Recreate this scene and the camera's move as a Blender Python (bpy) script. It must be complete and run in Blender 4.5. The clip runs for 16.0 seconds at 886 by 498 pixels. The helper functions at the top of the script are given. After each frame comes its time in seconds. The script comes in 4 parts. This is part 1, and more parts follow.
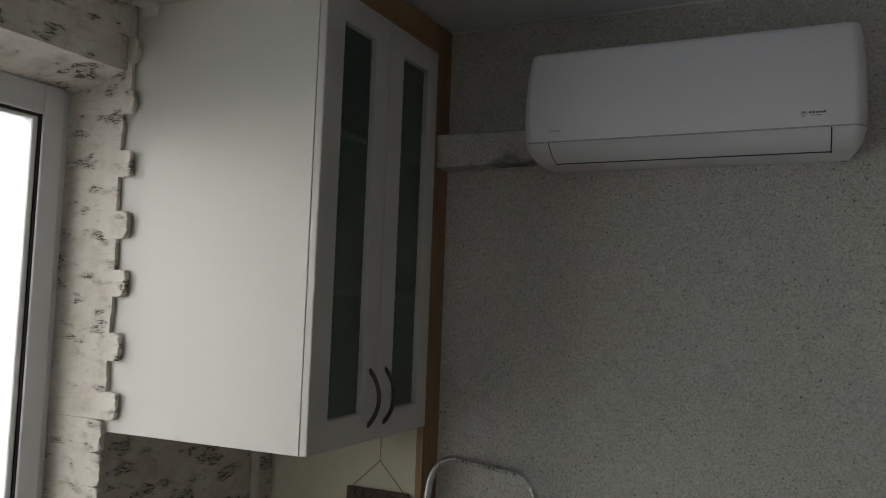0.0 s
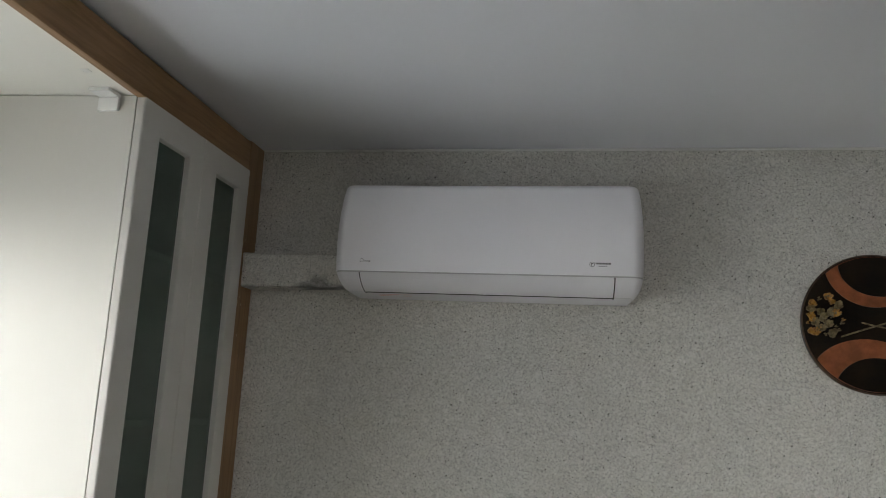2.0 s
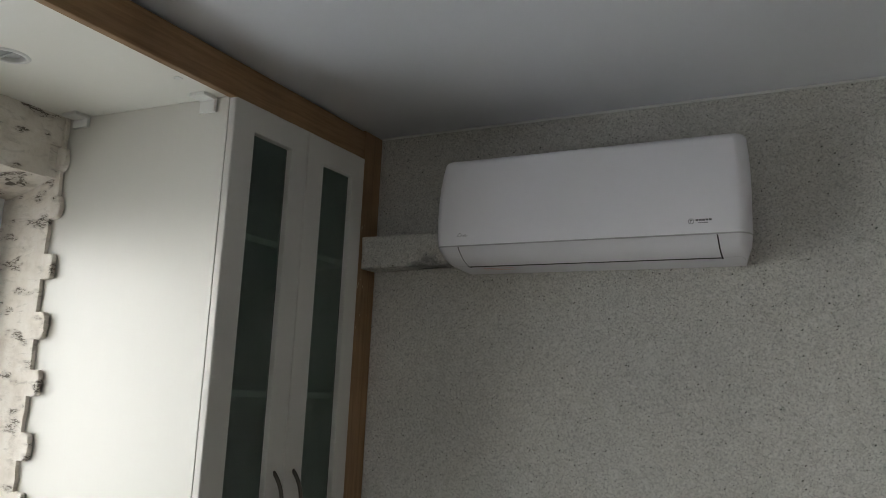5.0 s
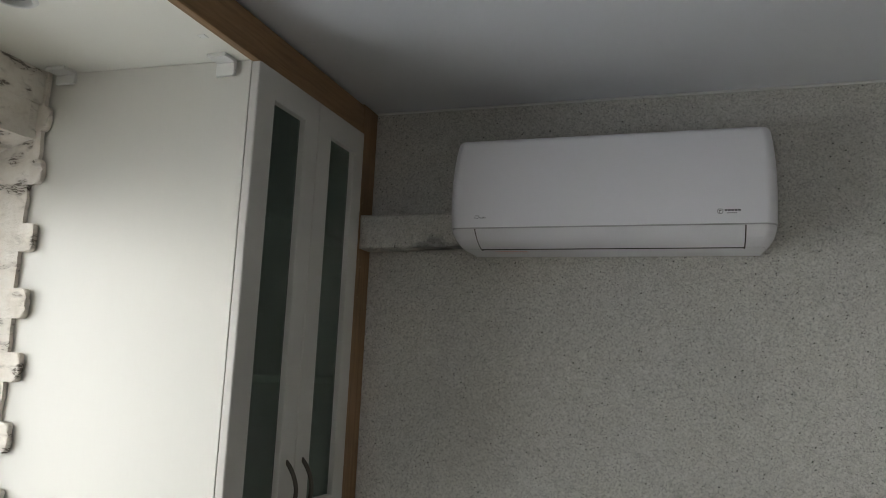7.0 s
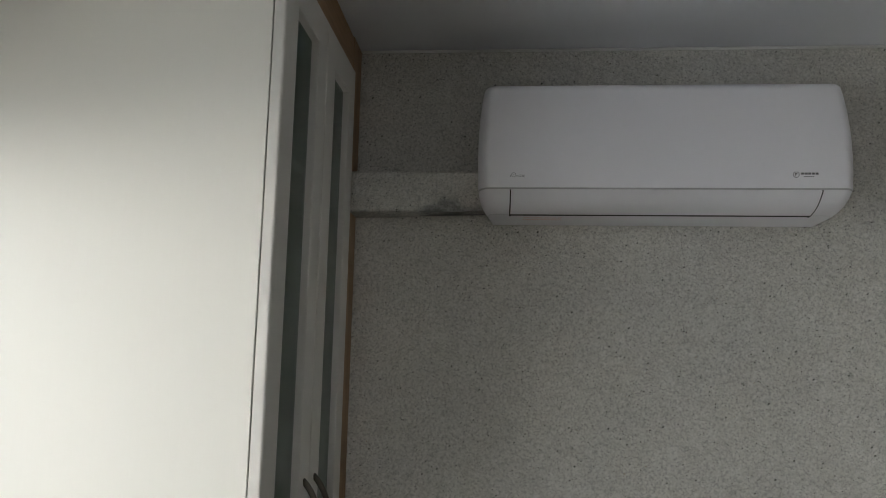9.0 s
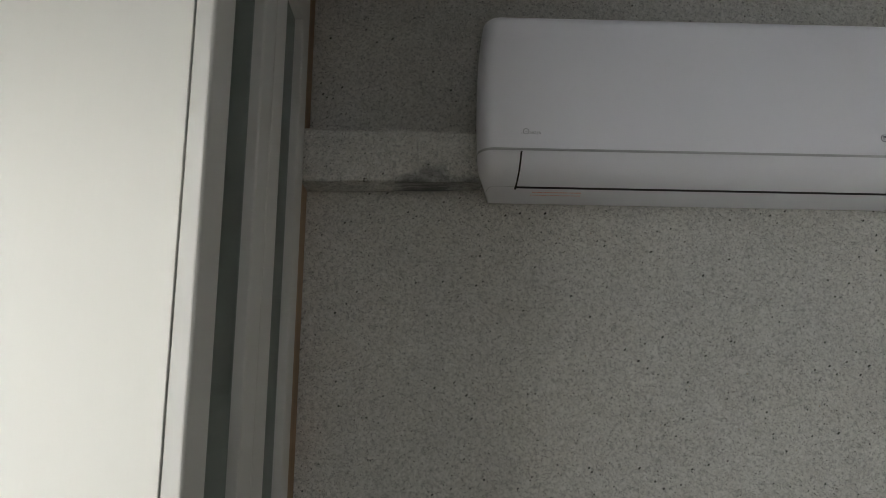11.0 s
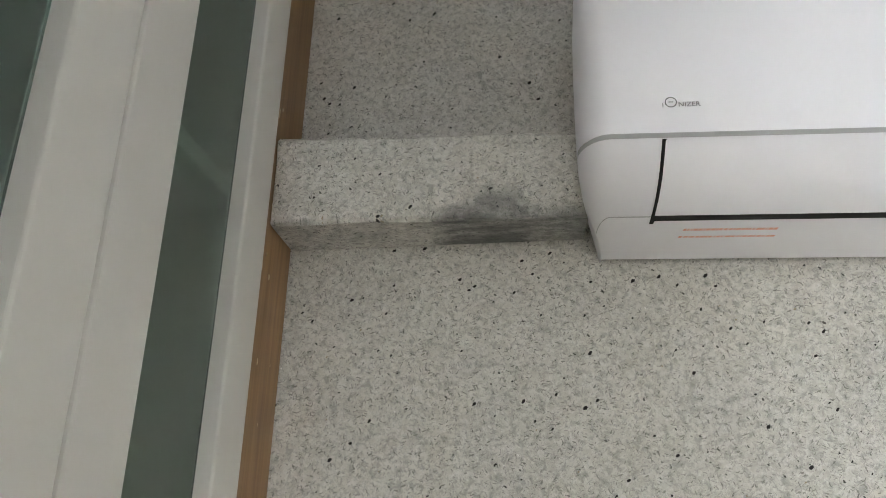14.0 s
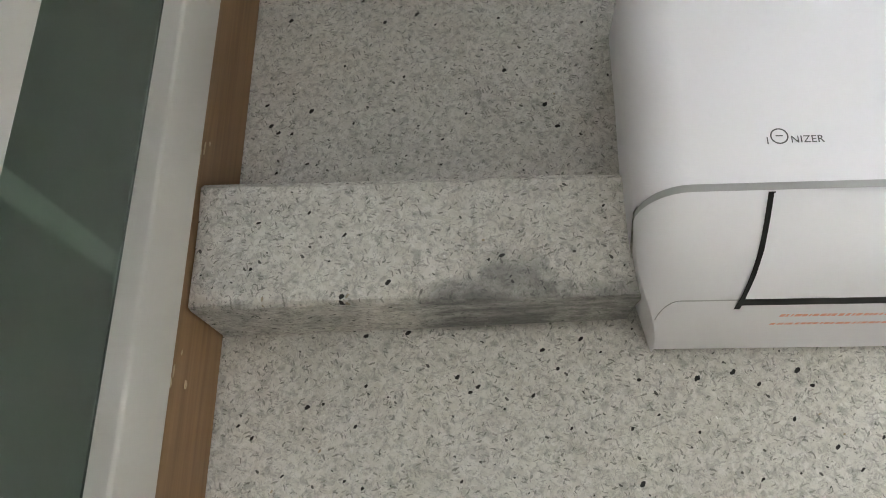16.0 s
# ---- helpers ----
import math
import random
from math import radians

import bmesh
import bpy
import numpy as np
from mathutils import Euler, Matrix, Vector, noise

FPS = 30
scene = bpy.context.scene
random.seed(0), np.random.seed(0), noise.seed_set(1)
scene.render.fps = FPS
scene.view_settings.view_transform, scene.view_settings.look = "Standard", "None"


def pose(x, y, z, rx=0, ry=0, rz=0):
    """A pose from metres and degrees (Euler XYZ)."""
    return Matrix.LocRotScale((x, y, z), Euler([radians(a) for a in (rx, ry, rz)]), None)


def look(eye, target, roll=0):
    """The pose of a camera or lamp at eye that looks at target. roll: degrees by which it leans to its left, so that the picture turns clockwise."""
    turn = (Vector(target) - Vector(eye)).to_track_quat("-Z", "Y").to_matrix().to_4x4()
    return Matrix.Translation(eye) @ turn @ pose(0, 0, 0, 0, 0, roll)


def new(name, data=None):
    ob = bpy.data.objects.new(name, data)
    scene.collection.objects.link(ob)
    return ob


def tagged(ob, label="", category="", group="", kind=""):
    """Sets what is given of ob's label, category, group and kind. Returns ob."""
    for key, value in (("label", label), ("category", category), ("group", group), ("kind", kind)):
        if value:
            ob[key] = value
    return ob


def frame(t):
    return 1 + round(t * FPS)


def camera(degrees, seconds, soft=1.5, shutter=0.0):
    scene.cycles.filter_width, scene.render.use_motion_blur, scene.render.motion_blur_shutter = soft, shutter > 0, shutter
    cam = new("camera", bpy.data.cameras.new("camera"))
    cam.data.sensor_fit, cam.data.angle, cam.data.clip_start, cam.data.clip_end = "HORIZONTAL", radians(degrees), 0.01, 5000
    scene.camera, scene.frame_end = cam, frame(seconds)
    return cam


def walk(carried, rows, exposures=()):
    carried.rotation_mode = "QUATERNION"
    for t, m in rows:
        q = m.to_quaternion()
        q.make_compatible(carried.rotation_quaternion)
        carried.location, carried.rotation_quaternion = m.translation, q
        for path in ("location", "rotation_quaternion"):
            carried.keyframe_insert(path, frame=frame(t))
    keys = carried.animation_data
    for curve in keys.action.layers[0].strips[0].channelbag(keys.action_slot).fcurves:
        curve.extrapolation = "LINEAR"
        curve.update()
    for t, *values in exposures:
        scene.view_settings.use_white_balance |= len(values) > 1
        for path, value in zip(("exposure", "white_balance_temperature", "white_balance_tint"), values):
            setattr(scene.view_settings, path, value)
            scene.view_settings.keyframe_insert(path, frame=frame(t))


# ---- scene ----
cam = camera(58.8, 16.0, soft=0.9)
PATH = [
    (0, (0.063, -0.035, 1.722), (-0.804, 1.762, 1.862), 2.1),
    (0.5, (-0.02, -0.054, 1.767), (-0.586, 1.857, 1.938), 2.0),
    (1, (-0.027, -0.065, 1.797), (-0.429, 1.876, 2.06), 2.3),
    (1.5, (-0.015, -0.078, 1.814), (-0.362, 1.858, 2.177), 2.7),
    (2, (-0.007, -0.08, 1.817), (-0.343, 1.854, 2.2), 2.9),
    (2.5, (0.027, -0.069, 1.801), (-0.319, 1.861, 2.193), 2.9),
    (3, (0.142, -0.028, 1.792), (-0.454, 1.843, 2.172), 2.9),
    (3.5, (0.285, 0.031, 1.778), (-0.535, 1.819, 2.138), 3.0),
    (4, (0.346, 0.056, 1.769), (-0.579, 1.794, 2.122), 2.6),
    (6.3, (0.188, -0.002, 1.77), (-0.655, 1.775, 2.129), 2.0),
    (6.5, (0.12, -0.021, 1.773), (-0.647, 1.792, 2.128), 2.1),
    (7, (-0.001, -0.034, 1.769), (-0.636, 1.836, 2.084), 2.6),
    (7.5, (-0.133, 0.02, 1.752), (-0.739, 1.901, 2.056), 2.9),
    (8, (-0.269, 0.098, 1.762), (-0.834, 1.992, 2.065), 2.6),
    (8.5, (-0.395, 0.161, 1.772), (-0.784, 2.101, 2.062), 2.2),
    (9, (-0.548, 0.2, 1.756), (-0.707, 2.171, 2.058), 1.2),
    (9.2, (-0.581, 0.216, 1.759), (-0.707, 2.192, 2.042), 1.2),
    (11.3, (-0.694, 0.709, 1.752), (-0.64, 2.667, 2.156), 0.7),
    (11.5, (-0.7, 0.768, 1.746), (-0.655, 2.716, 2.198), 0.7),
    (12, (-0.725, 0.926, 1.767), (-0.673, 2.861, 2.269), 0.5),
    (12.5, (-0.729, 1.018, 1.759), (-0.634, 2.943, 2.293), 0.0),
    (13, (-0.705, 1.103, 1.78), (-0.623, 3.02, 2.345), 0.0),
    (13.5, (-0.657, 1.173, 1.796), (-0.748, 3.067, 2.433), 1.3),
    (14, (-0.653, 1.211, 1.818), (-0.855, 3.076, 2.512), 1.5),
    (14.5, (-0.692, 1.263, 1.84), (-0.895, 3.116, 2.564), 1.1),
    (15, (-0.708, 1.287, 1.855), (-0.821, 3.143, 2.592), 0.1),
    (15.5, (-0.695, 1.344, 1.896), (-0.777, 3.197, 2.643), -0.2),
    (16, (-0.685, 1.396, 1.942), (-0.824, 3.253, 2.672), 0.3),
]
EXPOSURES = [(0, -1.4), (0.5, -1.0), (1, -0.5), (1.5, -0.24), (2.5, -0.21), (3, -0.24), (4, -0.52), (6.5, -0.57), (7.5, -0.44), (9, -0.52), (11.5, -0.36), (12, -0.16), (12.5, 0.24), (13, 0.63), (13.5, 1.16), (14, 1.44), (15, 1.46), (16, 1.64)]
walk(cam, [(t, look(eye, target, roll)) for t, eye, target, roll in PATH], EXPOSURES)
SKY_POWER, FILL_POWER_SOUTH = 1500, 1500

# ---- light ----
world = bpy.data.worlds.new("overcast_sky")
scene.world = world
world.use_nodes = True
wn = world.node_tree.nodes
sky = wn.new("ShaderNodeTexSky")
sky.sky_type, sky.sun_disc = "NISHITA", False
sky.sun_elevation, sky.sun_rotation = radians(35), radians(90)
wn["Background"].inputs["Strength"].default_value = 0.1
world.node_tree.links.new(sky.outputs[0], wn["Background"].inputs["Color"])

sun_data = bpy.data.lights.new("sun", "SUN")
sun_data.energy, sun_data.angle, sun_data.color = 0.8, radians(15), (1.0, 0.96, 0.9)
sun = new("sun", sun_data)
sun.matrix_world = look((6, 0, 4.2), (0, 0, 0))

# the bright overcast sky in front of the window, above the horizon
sky_data = bpy.data.lights.new("sky_light", "AREA")
sky_data.shape, sky_data.size, sky_data.size_y = "RECTANGLE", 7.6, 2.6
sky_data.energy, sky_data.color = SKY_POWER, (1.0, 0.985, 0.935)
sky_light = new("sky_light", sky_data)
sky_light.matrix_world = look((-7.5, 0.9, 2.6), (-1.5, 0.7, 2.5))

# added fill light, through an assumed, unseen opening at the other end of the room
back_data = bpy.data.lights.new("fill_light_south", "AREA")
back_data.shape, back_data.size, back_data.size_y = "RECTANGLE", 12.0, 6.0
back_data.energy, back_data.color = FILL_POWER_SOUTH, (1.0, 0.985, 0.935)
back_light = new("fill_light_south", back_data)
back_light.matrix_world = look((-1.5, -8.5, 4.6), (-1.2, -2.4, 4.4))


# ---- materials ----
def material(name, color=(0.8, 0.8, 0.8), rough=0.5, metal=0.0, spec=0.5):
    m = bpy.data.materials.new(name)
    m.use_nodes = True
    b = m.node_tree.nodes["Principled BSDF"]
    b.inputs["Base Color"].default_value = (*color, 1)
    b.inputs["Roughness"].default_value = rough
    b.inputs["Metallic"].default_value = metal
    b.inputs["Specular IOR Level"].default_value = spec
    return m, m.node_tree.nodes, m.node_tree.links, b


def coords(n, l, scale=(1, 1, 1)):
    tc = n.new("ShaderNodeTexCoord")
    mp = n.new("ShaderNodeMapping")
    mp.inputs["Scale"].default_value = scale
    l.new(tc.outputs["Object"], mp.inputs["Vector"])
    return mp.outputs["Vector"]


def noise_tex(n, l, vec, scale, detail=3.0, rough=0.5, distortion=0.0):
    t = n.new("ShaderNodeTexNoise")
    t.inputs["Scale"].default_value = scale
    t.inputs["Detail"].default_value = detail
    t.inputs["Roughness"].default_value = rough
    t.inputs["Distortion"].default_value = distortion
    l.new(vec, t.inputs["Vector"])
    return t


def voronoi(n, l, vec, scale, randomness=1.0):
    t = n.new("ShaderNodeTexVoronoi")
    t.inputs["Scale"].default_value = scale
    t.inputs["Randomness"].default_value = randomness
    l.new(vec, t.inputs["Vector"])
    return t


def ramp(n, l, fac, stops, mode="LINEAR"):
    r = n.new("ShaderNodeValToRGB")
    r.color_ramp.interpolation = mode
    while len(r.color_ramp.elements) < len(stops):
        r.color_ramp.elements.new(0.5)
    for e, (p, c) in zip(r.color_ramp.elements, stops):
        e.position = p
        e.color = (*c, 1) if len(c) == 3 else c
    l.new(fac, r.inputs["Fac"])
    return r.outputs["Color"]


def grey(v):
    return (v, v, v)


def mix(n, l, fac, a, b, mode="MIX"):
    m = n.new("ShaderNodeMix")
    m.data_type, m.blend_type = "RGBA", mode
    for socket, v in ((m.inputs[0], fac), (m.inputs[6], a), (m.inputs[7], b)):
        if isinstance(v, (int, float)):
            socket.default_value = v
        elif isinstance(v, tuple):
            socket.default_value = (*v, 1)
        else:
            l.new(v, socket)
    return m.outputs[2]


def maths(n, l, op, a, b=0.0):
    m = n.new("ShaderNodeMath")
    m.operation = op
    for socket, v in ((m.inputs[0], a), (m.inputs[1], b)):
        if isinstance(v, (int, float)):
            socket.default_value = v
        else:
            l.new(v, socket)
    return m.outputs[0]


def bump(n, l, b, height, strength, distance):
    t = n.new("ShaderNodeBump")
    t.inputs["Strength"].default_value = strength
    t.inputs["Distance"].default_value = distance
    l.new(height, t.inputs["Height"])
    l.new(t.outputs["Normal"], b.inputs["Normal"])


def flock_wallpaper(name, smudge=False):
    """Liquid wallpaper: matted pale fibres, grey flakes and scattered black specks."""
    m, n, l, b = material(name, rough=0.9, spec=0.2)
    v = coords(n, l)
    warp = noise_tex(n, l, v, 130, 2)
    wv = n.new("ShaderNodeVectorMath")
    wv.operation = "MULTIPLY_ADD"
    l.new(warp.outputs["Color"], wv.inputs[0])
    wv.inputs[1].default_value = (0.013, 0.013, 0.013)
    l.new(v, wv.inputs[2])
    w = wv.outputs[0]
    flakes = voronoi(n, l, w, 300)
    sep = n.new("ShaderNodeSeparateColor")
    l.new(flakes.outputs["Color"], sep.inputs[0])
    base = ramp(n, l, sep.outputs[0], [(0.0, (0.56, 0.545, 0.515)), (0.5, (0.62, 0.605, 0.575)), (1.0, (0.68, 0.665, 0.64))])
    clump = noise_tex(n, l, v, 36, 4, 0.6)
    base = mix(n, l, 0.45, base, ramp(n, l, clump.outputs["Fac"], [(0.3, (0.36, 0.365, 0.365)), (0.7, (0.64, 0.63, 0.60))]), "OVERLAY")
    broad = noise_tex(n, l, v, 3.5, 3)
    base = mix(n, l, 0.4, base, ramp(n, l, broad.outputs["Fac"], [(0.35, (0.43, 0.445, 0.45)), (0.65, (0.57, 0.555, 0.515))]), "OVERLAY")
    # crossing fibres: thin pale and grey strands, broken into short lengths
    fibre = noise_tex(n, l, w, 230, 3, 0.6, 2.5)
    for scale, stretch, width, thresh, share, tone in ((170, (1, 1, 0.55), 0.026, 0.55, 0.45, (0.78, 0.77, 0.74)), (190, (0.6, 1, 1), 0.026, 0.52, 0.42, (0.27, 0.27, 0.255)), (215, (1, 1, 0.6), 0.024, 0.54, 0.42, (0.24, 0.24, 0.23))):
        st = noise_tex(n, l, coords(n, l, stretch), scale, 2, 0.5, 2.2)
        line = maths(n, l, "LESS_THAN", maths(n, l, "ABSOLUTE", maths(n, l, "SUBTRACT", st.outputs["Fac"], 0.5)), width)
        cut = noise_tex(n, l, coords(n, l, (1, 1, 1.3 - 0.2 * stretch[0])), scale * 0.8, 2)
        keep = maths(n, l, "GREATER_THAN", cut.outputs["Fac"], thresh)
        base = mix(n, l, maths(n, l, "MULTIPLY", maths(n, l, "MULTIPLY", line, keep), share), base, tone)
    smear = noise_tex(n, l, v, 150, 3, 0.6, 0.8)
    base = mix(n, l, ramp(n, l, smear.outputs["Fac"], [(0.50, grey(0)), (0.66, grey(0.52))]), base, (0.25, 0.25, 0.235))
    # specks of several sizes, spread over the face: the sheet is flat, so its two directions are enough
    flat = n.new("ShaderNodeSeparateXYZ")
    l.new(v, flat.inputs[0])
    sheet = n.new("ShaderNodeCombineXYZ")
    l.new(flat.outputs[0], sheet.inputs[0])
    l.new(maths(n, l, "ADD", flat.outputs[2], flat.outputs[1]), sheet.inputs[1])
    wobble = noise_tex(n, l, v, 420, 2)
    bent = n.new("ShaderNodeVectorMath")
    bent.operation = "MULTIPLY_ADD"
    l.new(wobble.outputs["Color"], bent.inputs[0])
    bent.inputs[1].default_value = (0.0024, 0.0024, 0.0)
    l.new(sheet.outputs[0], bent.inputs[2])
    crowd = noise_tex(n, l, v, 75, 3, 0.6)
    # short strokes of grey and pale fibre lying every way, thicker in some places
    for scale, angle, stretch, large, share, strength, tone in ((400, 0.3, 0.27, 0.27, 0.54, 0.85, (0.13, 0.13, 0.12)), (370, 1.2, 0.25, 0.26, 0.56, 0.85, (0.15, 0.15, 0.14)), (430, 2.1, 0.30, 0.28, 0.54, 0.85, (0.11, 0.115, 0.105)), (350, 2.8, 0.26, 0.25, 0.56, 0.85, (0.14, 0.135, 0.12)),
                                                               (330, 0.8, 0.28, 0.25, 0.62, 0.55, (0.80, 0.79, 0.76)), (350, 2.4, 0.30, 0.25, 0.62, 0.55, (0.77, 0.76, 0.73))):
        mp = n.new("ShaderNodeMapping")
        mp.inputs["Rotation"].default_value = (0, 0, angle)
        l.new(bent.outputs[0], mp.inputs["Vector"])
        longer = n.new("ShaderNodeVectorMath")
        longer.operation = "MULTIPLY"
        longer.inputs[1].default_value = (stretch, 1, 1)
        l.new(mp.outputs["Vector"], longer.inputs[0])
        sp = voronoi(n, l, longer.outputs[0], scale)
        sp.voronoi_dimensions = "2D"
        s2 = n.new("ShaderNodeSeparateColor")
        l.new(sp.outputs["Color"], s2.inputs[0])
        near = maths(n, l, "LESS_THAN", sp.outputs["Distance"], maths(n, l, "MULTIPLY", s2.outputs[1], large))
        some = maths(n, l, "GREATER_THAN", maths(n, l, "ADD", s2.outputs[0], maths(n, l, "MULTIPLY", maths(n, l, "SUBTRACT", crowd.outputs["Fac"], 0.5), 1.1)), share)
        faint = maths(n, l, "MULTIPLY", maths(n, l, "ADD", maths(n, l, "MULTIPLY", s2.outputs[2], 0.75), 0.1), strength)
        base = mix(n, l, maths(n, l, "MULTIPLY", maths(n, l, "MULTIPLY", near, some), faint), base, tone)
    for scale, stretch, small, large, share, strength, tone in ((95, 0.55, 0.03, 0.10, 0.78, 0.85, (0.03, 0.029, 0.027)), (62, 0.6, 0.028, 0.10, 0.70, 0.97, (0.010, 0.011, 0.011)),
                                                               (31, 0.62, 0.020, 0.050, 0.60, 0.97, (0.007, 0.007, 0.007)), (40, 0.6, 0.02, 0.05, 0.90, 0.7, (0.27, 0.20, 0.11)), (48, 0.8, 0.012, 0.035, 0.88, 0.9, (0.88, 0.87, 0.85))):
        mp = n.new("ShaderNodeMapping")
        mp.inputs["Rotation"].default_value = (0, 0, scale)
        l.new(bent.outputs[0], mp.inputs["Vector"])
        longer = n.new("ShaderNodeVectorMath")
        longer.operation = "MULTIPLY"
        longer.inputs[1].default_value = (stretch, 1, 1)
        l.new(mp.outputs["Vector"], longer.inputs[0])
        sp = voronoi(n, l, longer.outputs[0], scale)
        sp.voronoi_dimensions = "2D"
        s2 = n.new("ShaderNodeSeparateColor")
        l.new(sp.outputs["Color"], s2.inputs[0])
        size = maths(n, l, "ADD", maths(n, l, "MULTIPLY", maths(n, l, "POWER", s2.outputs[1], 2.0), large - small), small)
        near = maths(n, l, "LESS_THAN", sp.outputs["Distance"], size)
        some = maths(n, l, "GREATER_THAN", s2.outputs[0], share)
        base = mix(n, l, maths(n, l, "MULTIPLY", maths(n, l, "MULTIPLY", near, some), strength), base, tone)
    if smudge:
        # damp grey stain by the lower edge, near the pipe hole
        sx = n.new("ShaderNodeSeparateXYZ")
        l.new(v, sx.inputs[0])
        reach = ramp(n, l, maths(n, l, "ADD", maths(n, l, "MULTIPLY", sx.outputs[0], 3.3), 0.5), [(0.46, grey(0)), (0.56, grey(0.24)), (0.62, grey(0.36)), (0.70, grey(0.70)), (0.77, grey(0.52)), (0.82, grey(0.30)), (0.92, grey(0.27)), (1.0, grey(0.27))])
        ragged = noise_tex(n, l, v, 60, 4, 0.65)
        edge = maths(n, l, "ADD", maths(n, l, "MULTIPLY", reach, 0.055), maths(n, l, "MULTIPLY", maths(n, l, "SUBTRACT", ragged.outputs["Fac"], 0.56), 0.030))
        low = maths(n, l, "MULTIPLY", maths(n, l, "SUBTRACT", edge, maths(n, l, "SUBTRACT", sx.outputs[2], 0.004)), 55.0)
        lobe = ramp(n, l, low, [(0.0, grey(0)), (1.0, grey(0.8))])
        patchy = noise_tex(n, l, coords(n, l, (0.35, 1, 1)), 55, 3, 0.6)
        base = mix(n, l, maths(n, l, "MULTIPLY", lobe, ramp(n, l, patchy.outputs["Fac"], [(0.3, grey(0.45)), (0.6, grey(1))])), base, (0.085, 0.09, 0.092))
    l.new(base, b.inputs["Base Color"])
    h = mix(n, l, 0.5, fibre.outputs["Fac"], flakes.outputs["Distance"])
    bump(n, l, b, h, 0.4, 0.0018)
    return m


def plaster_brick(name, dark):
    """Whitewashed plaster with dark horizontal trowel marks."""
    m, n, l, b = material(name, rough=0.85, spec=0.2)
    v = coords(n, l)
    tone = noise_tex(n, l, v, 14, 5, 0.65)
    base = ramp(n, l, tone.outputs["Fac"], [(0.3, (0.58, 0.525, 0.455)), (0.48, (0.69, 0.64, 0.57)), (0.7, (0.77, 0.735, 0.68))])
    # dragged grey smears, then clusters of dark brown scratches where the comb has torn the plaster
    smear = noise_tex(n, l, coords(n, l, (1, 1, 2.6)), 22, 4, 0.6, 0.6)
    base = mix(n, l, ramp(n, l, smear.outputs["Fac"], [(0.56, grey(0)), (0.72, grey(0.5))]), base, (0.36, 0.325, 0.28))
    scratch = noise_tex(n, l, coords(n, l, (0.55, 0.55, 2.2)), 95, 3, 0.65, 0.8)
    cluster = noise_tex(n, l, coords(n, l, (0.7, 0.7, 1.5)), 19, 2)
    e = 0.585 - dark
    gate = ramp(n, l, cluster.outputs["Fac"], [(e, grey(0)), (e + 0.05, grey(1))])
    halo = ramp(n, l, cluster.outputs["Fac"], [(e - 0.05, grey(0)), (e + 0.08, grey(0.45))])
    base = mix(n, l, halo, base, (0.33, 0.29, 0.24))
    mark = ramp(n, l, scratch.outputs["Fac"], [(0.50, grey(0)), (0.55, grey(0.85))])
    base = mix(n, l, maths(n, l, "MULTIPLY", gate, mark), base, (0.085, 0.068, 0.054))
    l.new(base, b.inputs["Base Color"])
    rough_h = noise_tex(n, l, v, 70, 5, 0.65)
    bump(n, l, b, mix(n, l, 0.5, smear.outputs["Fac"], rough_h.outputs["Fac"]), 0.6, 0.007)
    return m


def painted(name, color, rough, wobble=0.04, scale=6.0, spec=0.5, grain=250.0, relief=0.08):
    m, n, l, b = material(name, color, rough, 0.0, spec)
    v = coords(n, l)
    big = noise_tex(n, l, v, scale, 3)
    lo, hi = tuple(c * (1 - wobble) for c in color), tuple(min(1, c * (1 + wobble)) for c in color)
    l.new(ramp(n, l, big.outputs["Fac"], [(0.3, lo), (0.7, hi)]), b.inputs["Base Color"])
    fine = noise_tex(n, l, v, grain, 2)
    l.new(maths(n, l, "ADD", maths(n, l, "MULTIPLY", fine.outputs["Fac"], 0.12), rough - 0.06), b.inputs["Roughness"])
    bump(n, l, b, fine.outputs["Fac"], relief, 0.0006)
    return m


def stretched_film(name, color, rough):
    """Taut satin film: even, with only broad soft changes of tone and gloss."""
    m, n, l, b = material(name, color, rough, 0.0, 0.85)
    big = noise_tex(n, l, coords(n, l), 2.5, 2)
    l.new(ramp(n, l, big.outputs["Fac"], [(0.3, tuple(c * 0.985 for c in color)), (0.7, tuple(c * 1.015 for c in color))]), b.inputs["Base Color"])
    l.new(ramp(n, l, big.outputs["Fac"], [(0.3, grey(rough * 0.95)), (0.7, grey(rough * 1.05))]), b.inputs["Roughness"])
    return m


def laminate(name, color, rough):
    """White foil with a faint embossed vertical grain."""
    m, n, l, b = material(name, color, rough)
    g = noise_tex(n, l, coords(n, l, (1, 1, 0.03)), 220, 3)
    f = noise_tex(n, l, coords(n, l), 4, 3)
    tone = mix(n, l, 0.5, g.outputs["Fac"], f.outputs["Fac"])
    l.new(ramp(n, l, tone, [(0.3, tuple(c * 0.993 for c in color)), (0.7, tuple(min(1, c * 1.008) for c in color))]), b.inputs["Base Color"])
    bump(n, l, b, g.outputs["Fac"], 0.003, 0.0003)
    return m


